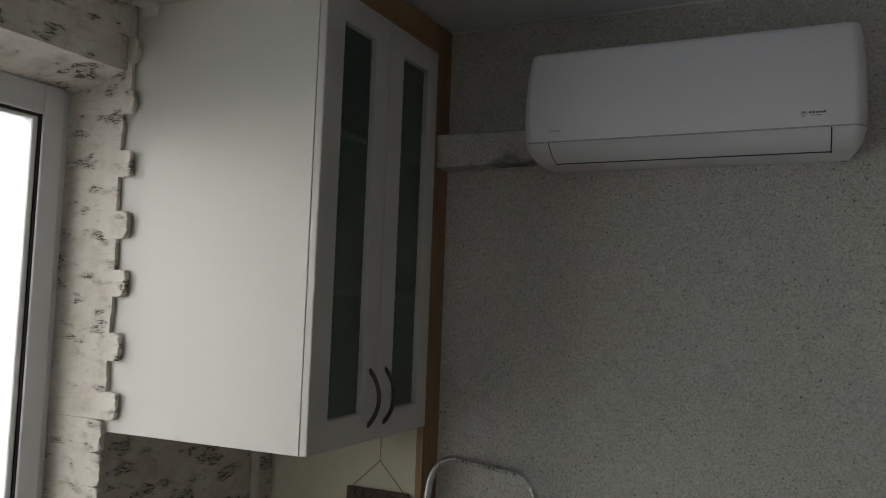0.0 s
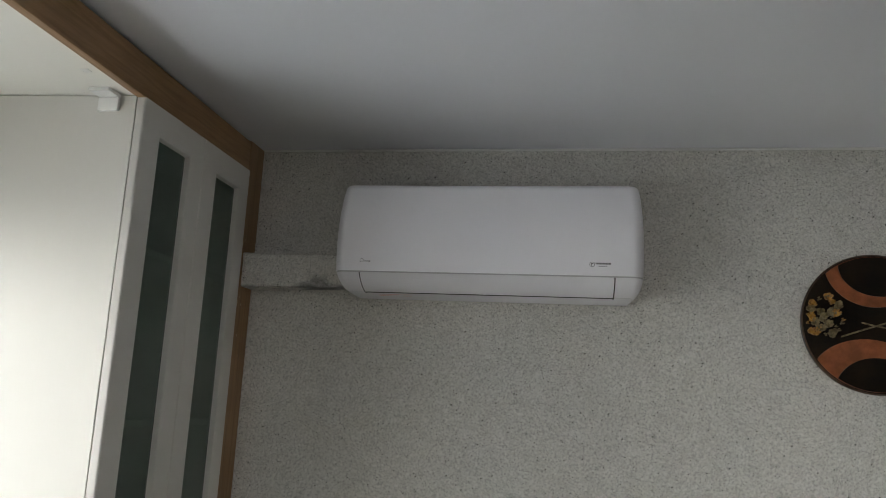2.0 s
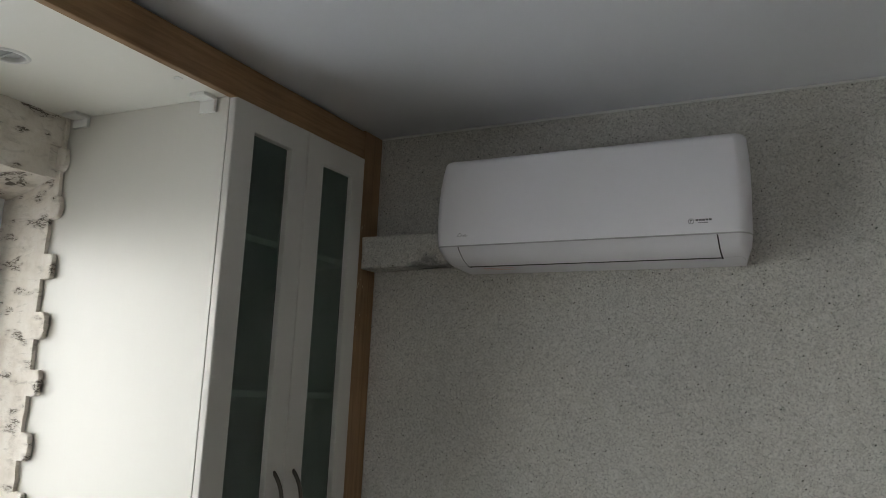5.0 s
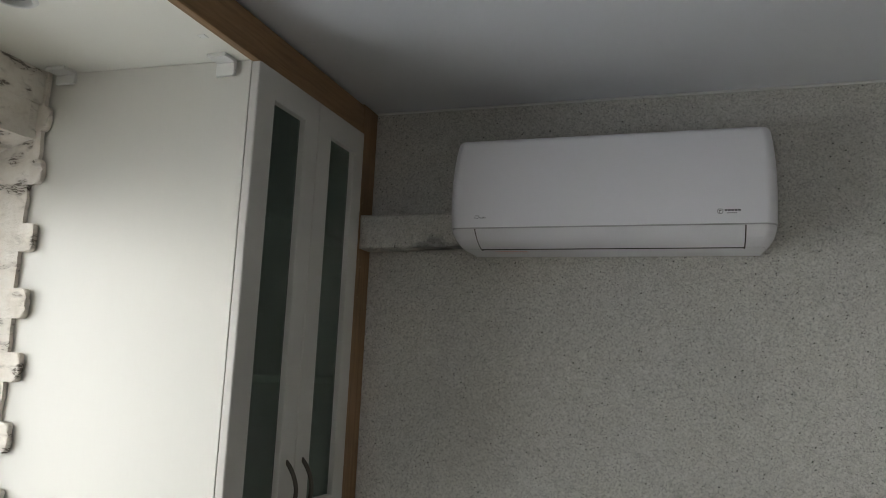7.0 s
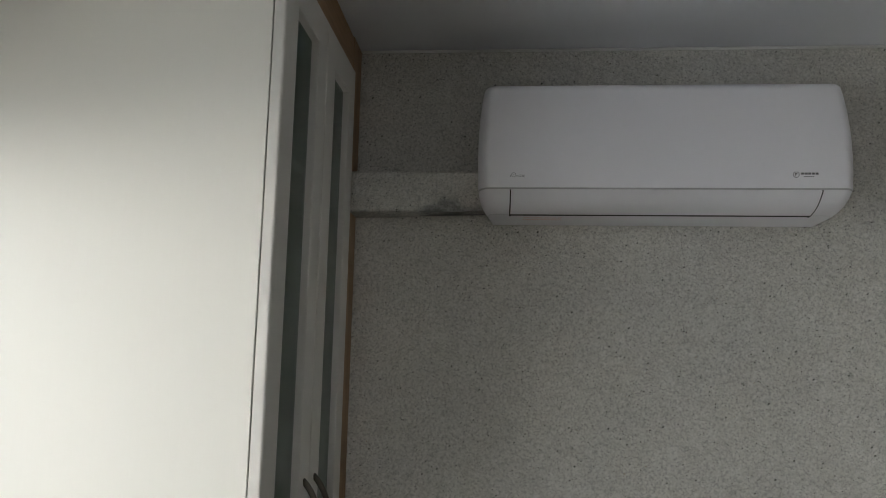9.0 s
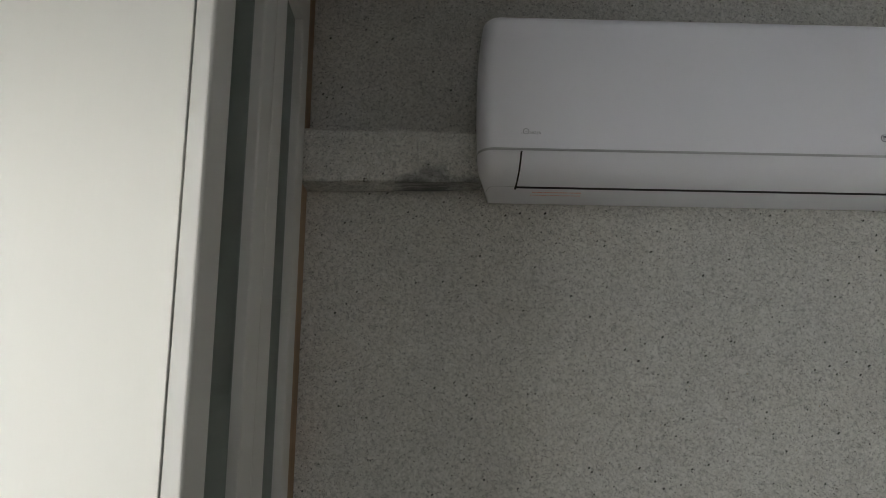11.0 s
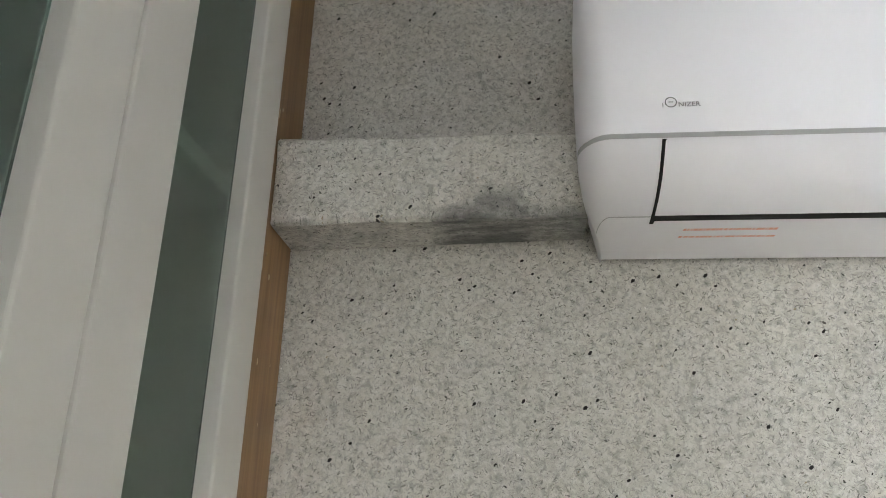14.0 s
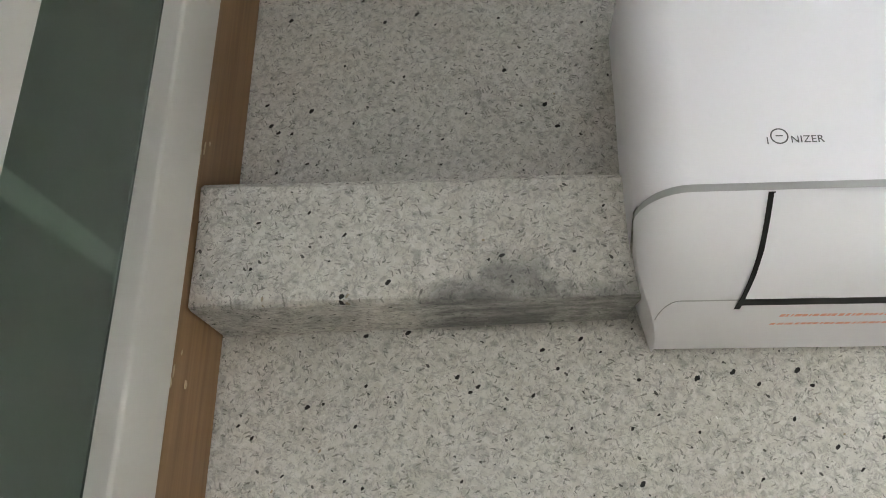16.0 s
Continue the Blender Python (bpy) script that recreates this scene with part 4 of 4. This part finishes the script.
plaque = thing("hanging_plaque", (-1.07, 1.95, 0.9), "dark carved wooden plaque hung on grey twine", "wall plaque")
part("board", box(-1.170, -0.972, 1.938, 1.954, 0.90, 1.190, 0.003), DARK_WOOD, plaque)
rp = random.Random(5)
for k in range(7):
    x = -1.158 + 0.026 * k
    part("carving", box(x, x + rp.uniform(0.012, 0.021), 1.934, 1.9385, 1.168, 1.182, 0.002), DARK_WOOD, plaque)
for x in (-1.155, -0.987):
    part("twine", sweep([(x, 1.945, 1.191), (-1.069, 1.950, 1.271)], 0.0013, 0.0013, 6), ROPE, plaque, "grey twine")
part("twine", sweep([(-1.069, 1.950, 1.271), (-1.069, 1.953, 1.394)], 0.0013, 0.0013, 6, (0, 1, 0)), ROPE, plaque, "grey twine")

# folded stepladder against the wall
ladder = thing("stepladder", (-0.72, 1.75, 0), "brushed aluminium stepladder with a rounded top hoop", "stepladder")
LX0, LX1, LT = -0.874, -0.573, 1.318
lean = lambda z: 1.885 - (LT - z) * 0.16
hoop = [(LX0 - 0.012, lean(0.0), 0.012)] + [(LX0 - 0.012 + 0.012 * z / 1.2, lean(z), z) for z in (0.4, 0.8, 1.1, 1.215)]
for k in range(1, 9):
    a = math.pi / 2 * k / 8
    hoop.append((LX0 + 0.07 - 0.07 * math.cos(a), lean(LT - 0.085 + 0.085 * math.sin(a)), LT - 0.085 + 0.085 * math.sin(a)))
for k in range(0, 9):
    a = math.pi / 2 * k / 8
    hoop.append((LX1 - 0.07 + 0.07 * math.sin(a), lean(LT - 0.100 + 0.085 * math.cos(a)), LT - 0.100 + 0.085 * math.cos(a)))
hoop += [(LX1 + 0.012 * (1 - z / 1.2), lean(z), z) for z in (1.1, 0.8, 0.4)] + [(LX1 + 0.012, lean(0.0), 0.012)]
part("hoop", sweep(hoop, 0.008, 0.015, 14, (0, 1, 0)), STEEL, ladder, "", True)
for z in (0.25, 0.50, 0.75):
    part("tread", box(LX0 + 0.004, LX1 - 0.004, lean(z) - 0.07, lean(z) + 0.03, z - 0.012, z + 0.012, 0.004), GASKET, ladder, "black ribbed tread")
for x in (LX0 - 0.012, LX1 + 0.012):
    part("foot", box(x - 0.014, x + 0.014, lean(0) - 0.02, lean(0) + 0.02, 0.0, 0.03, 0.004), GASKET, ladder, "black rubber foot")
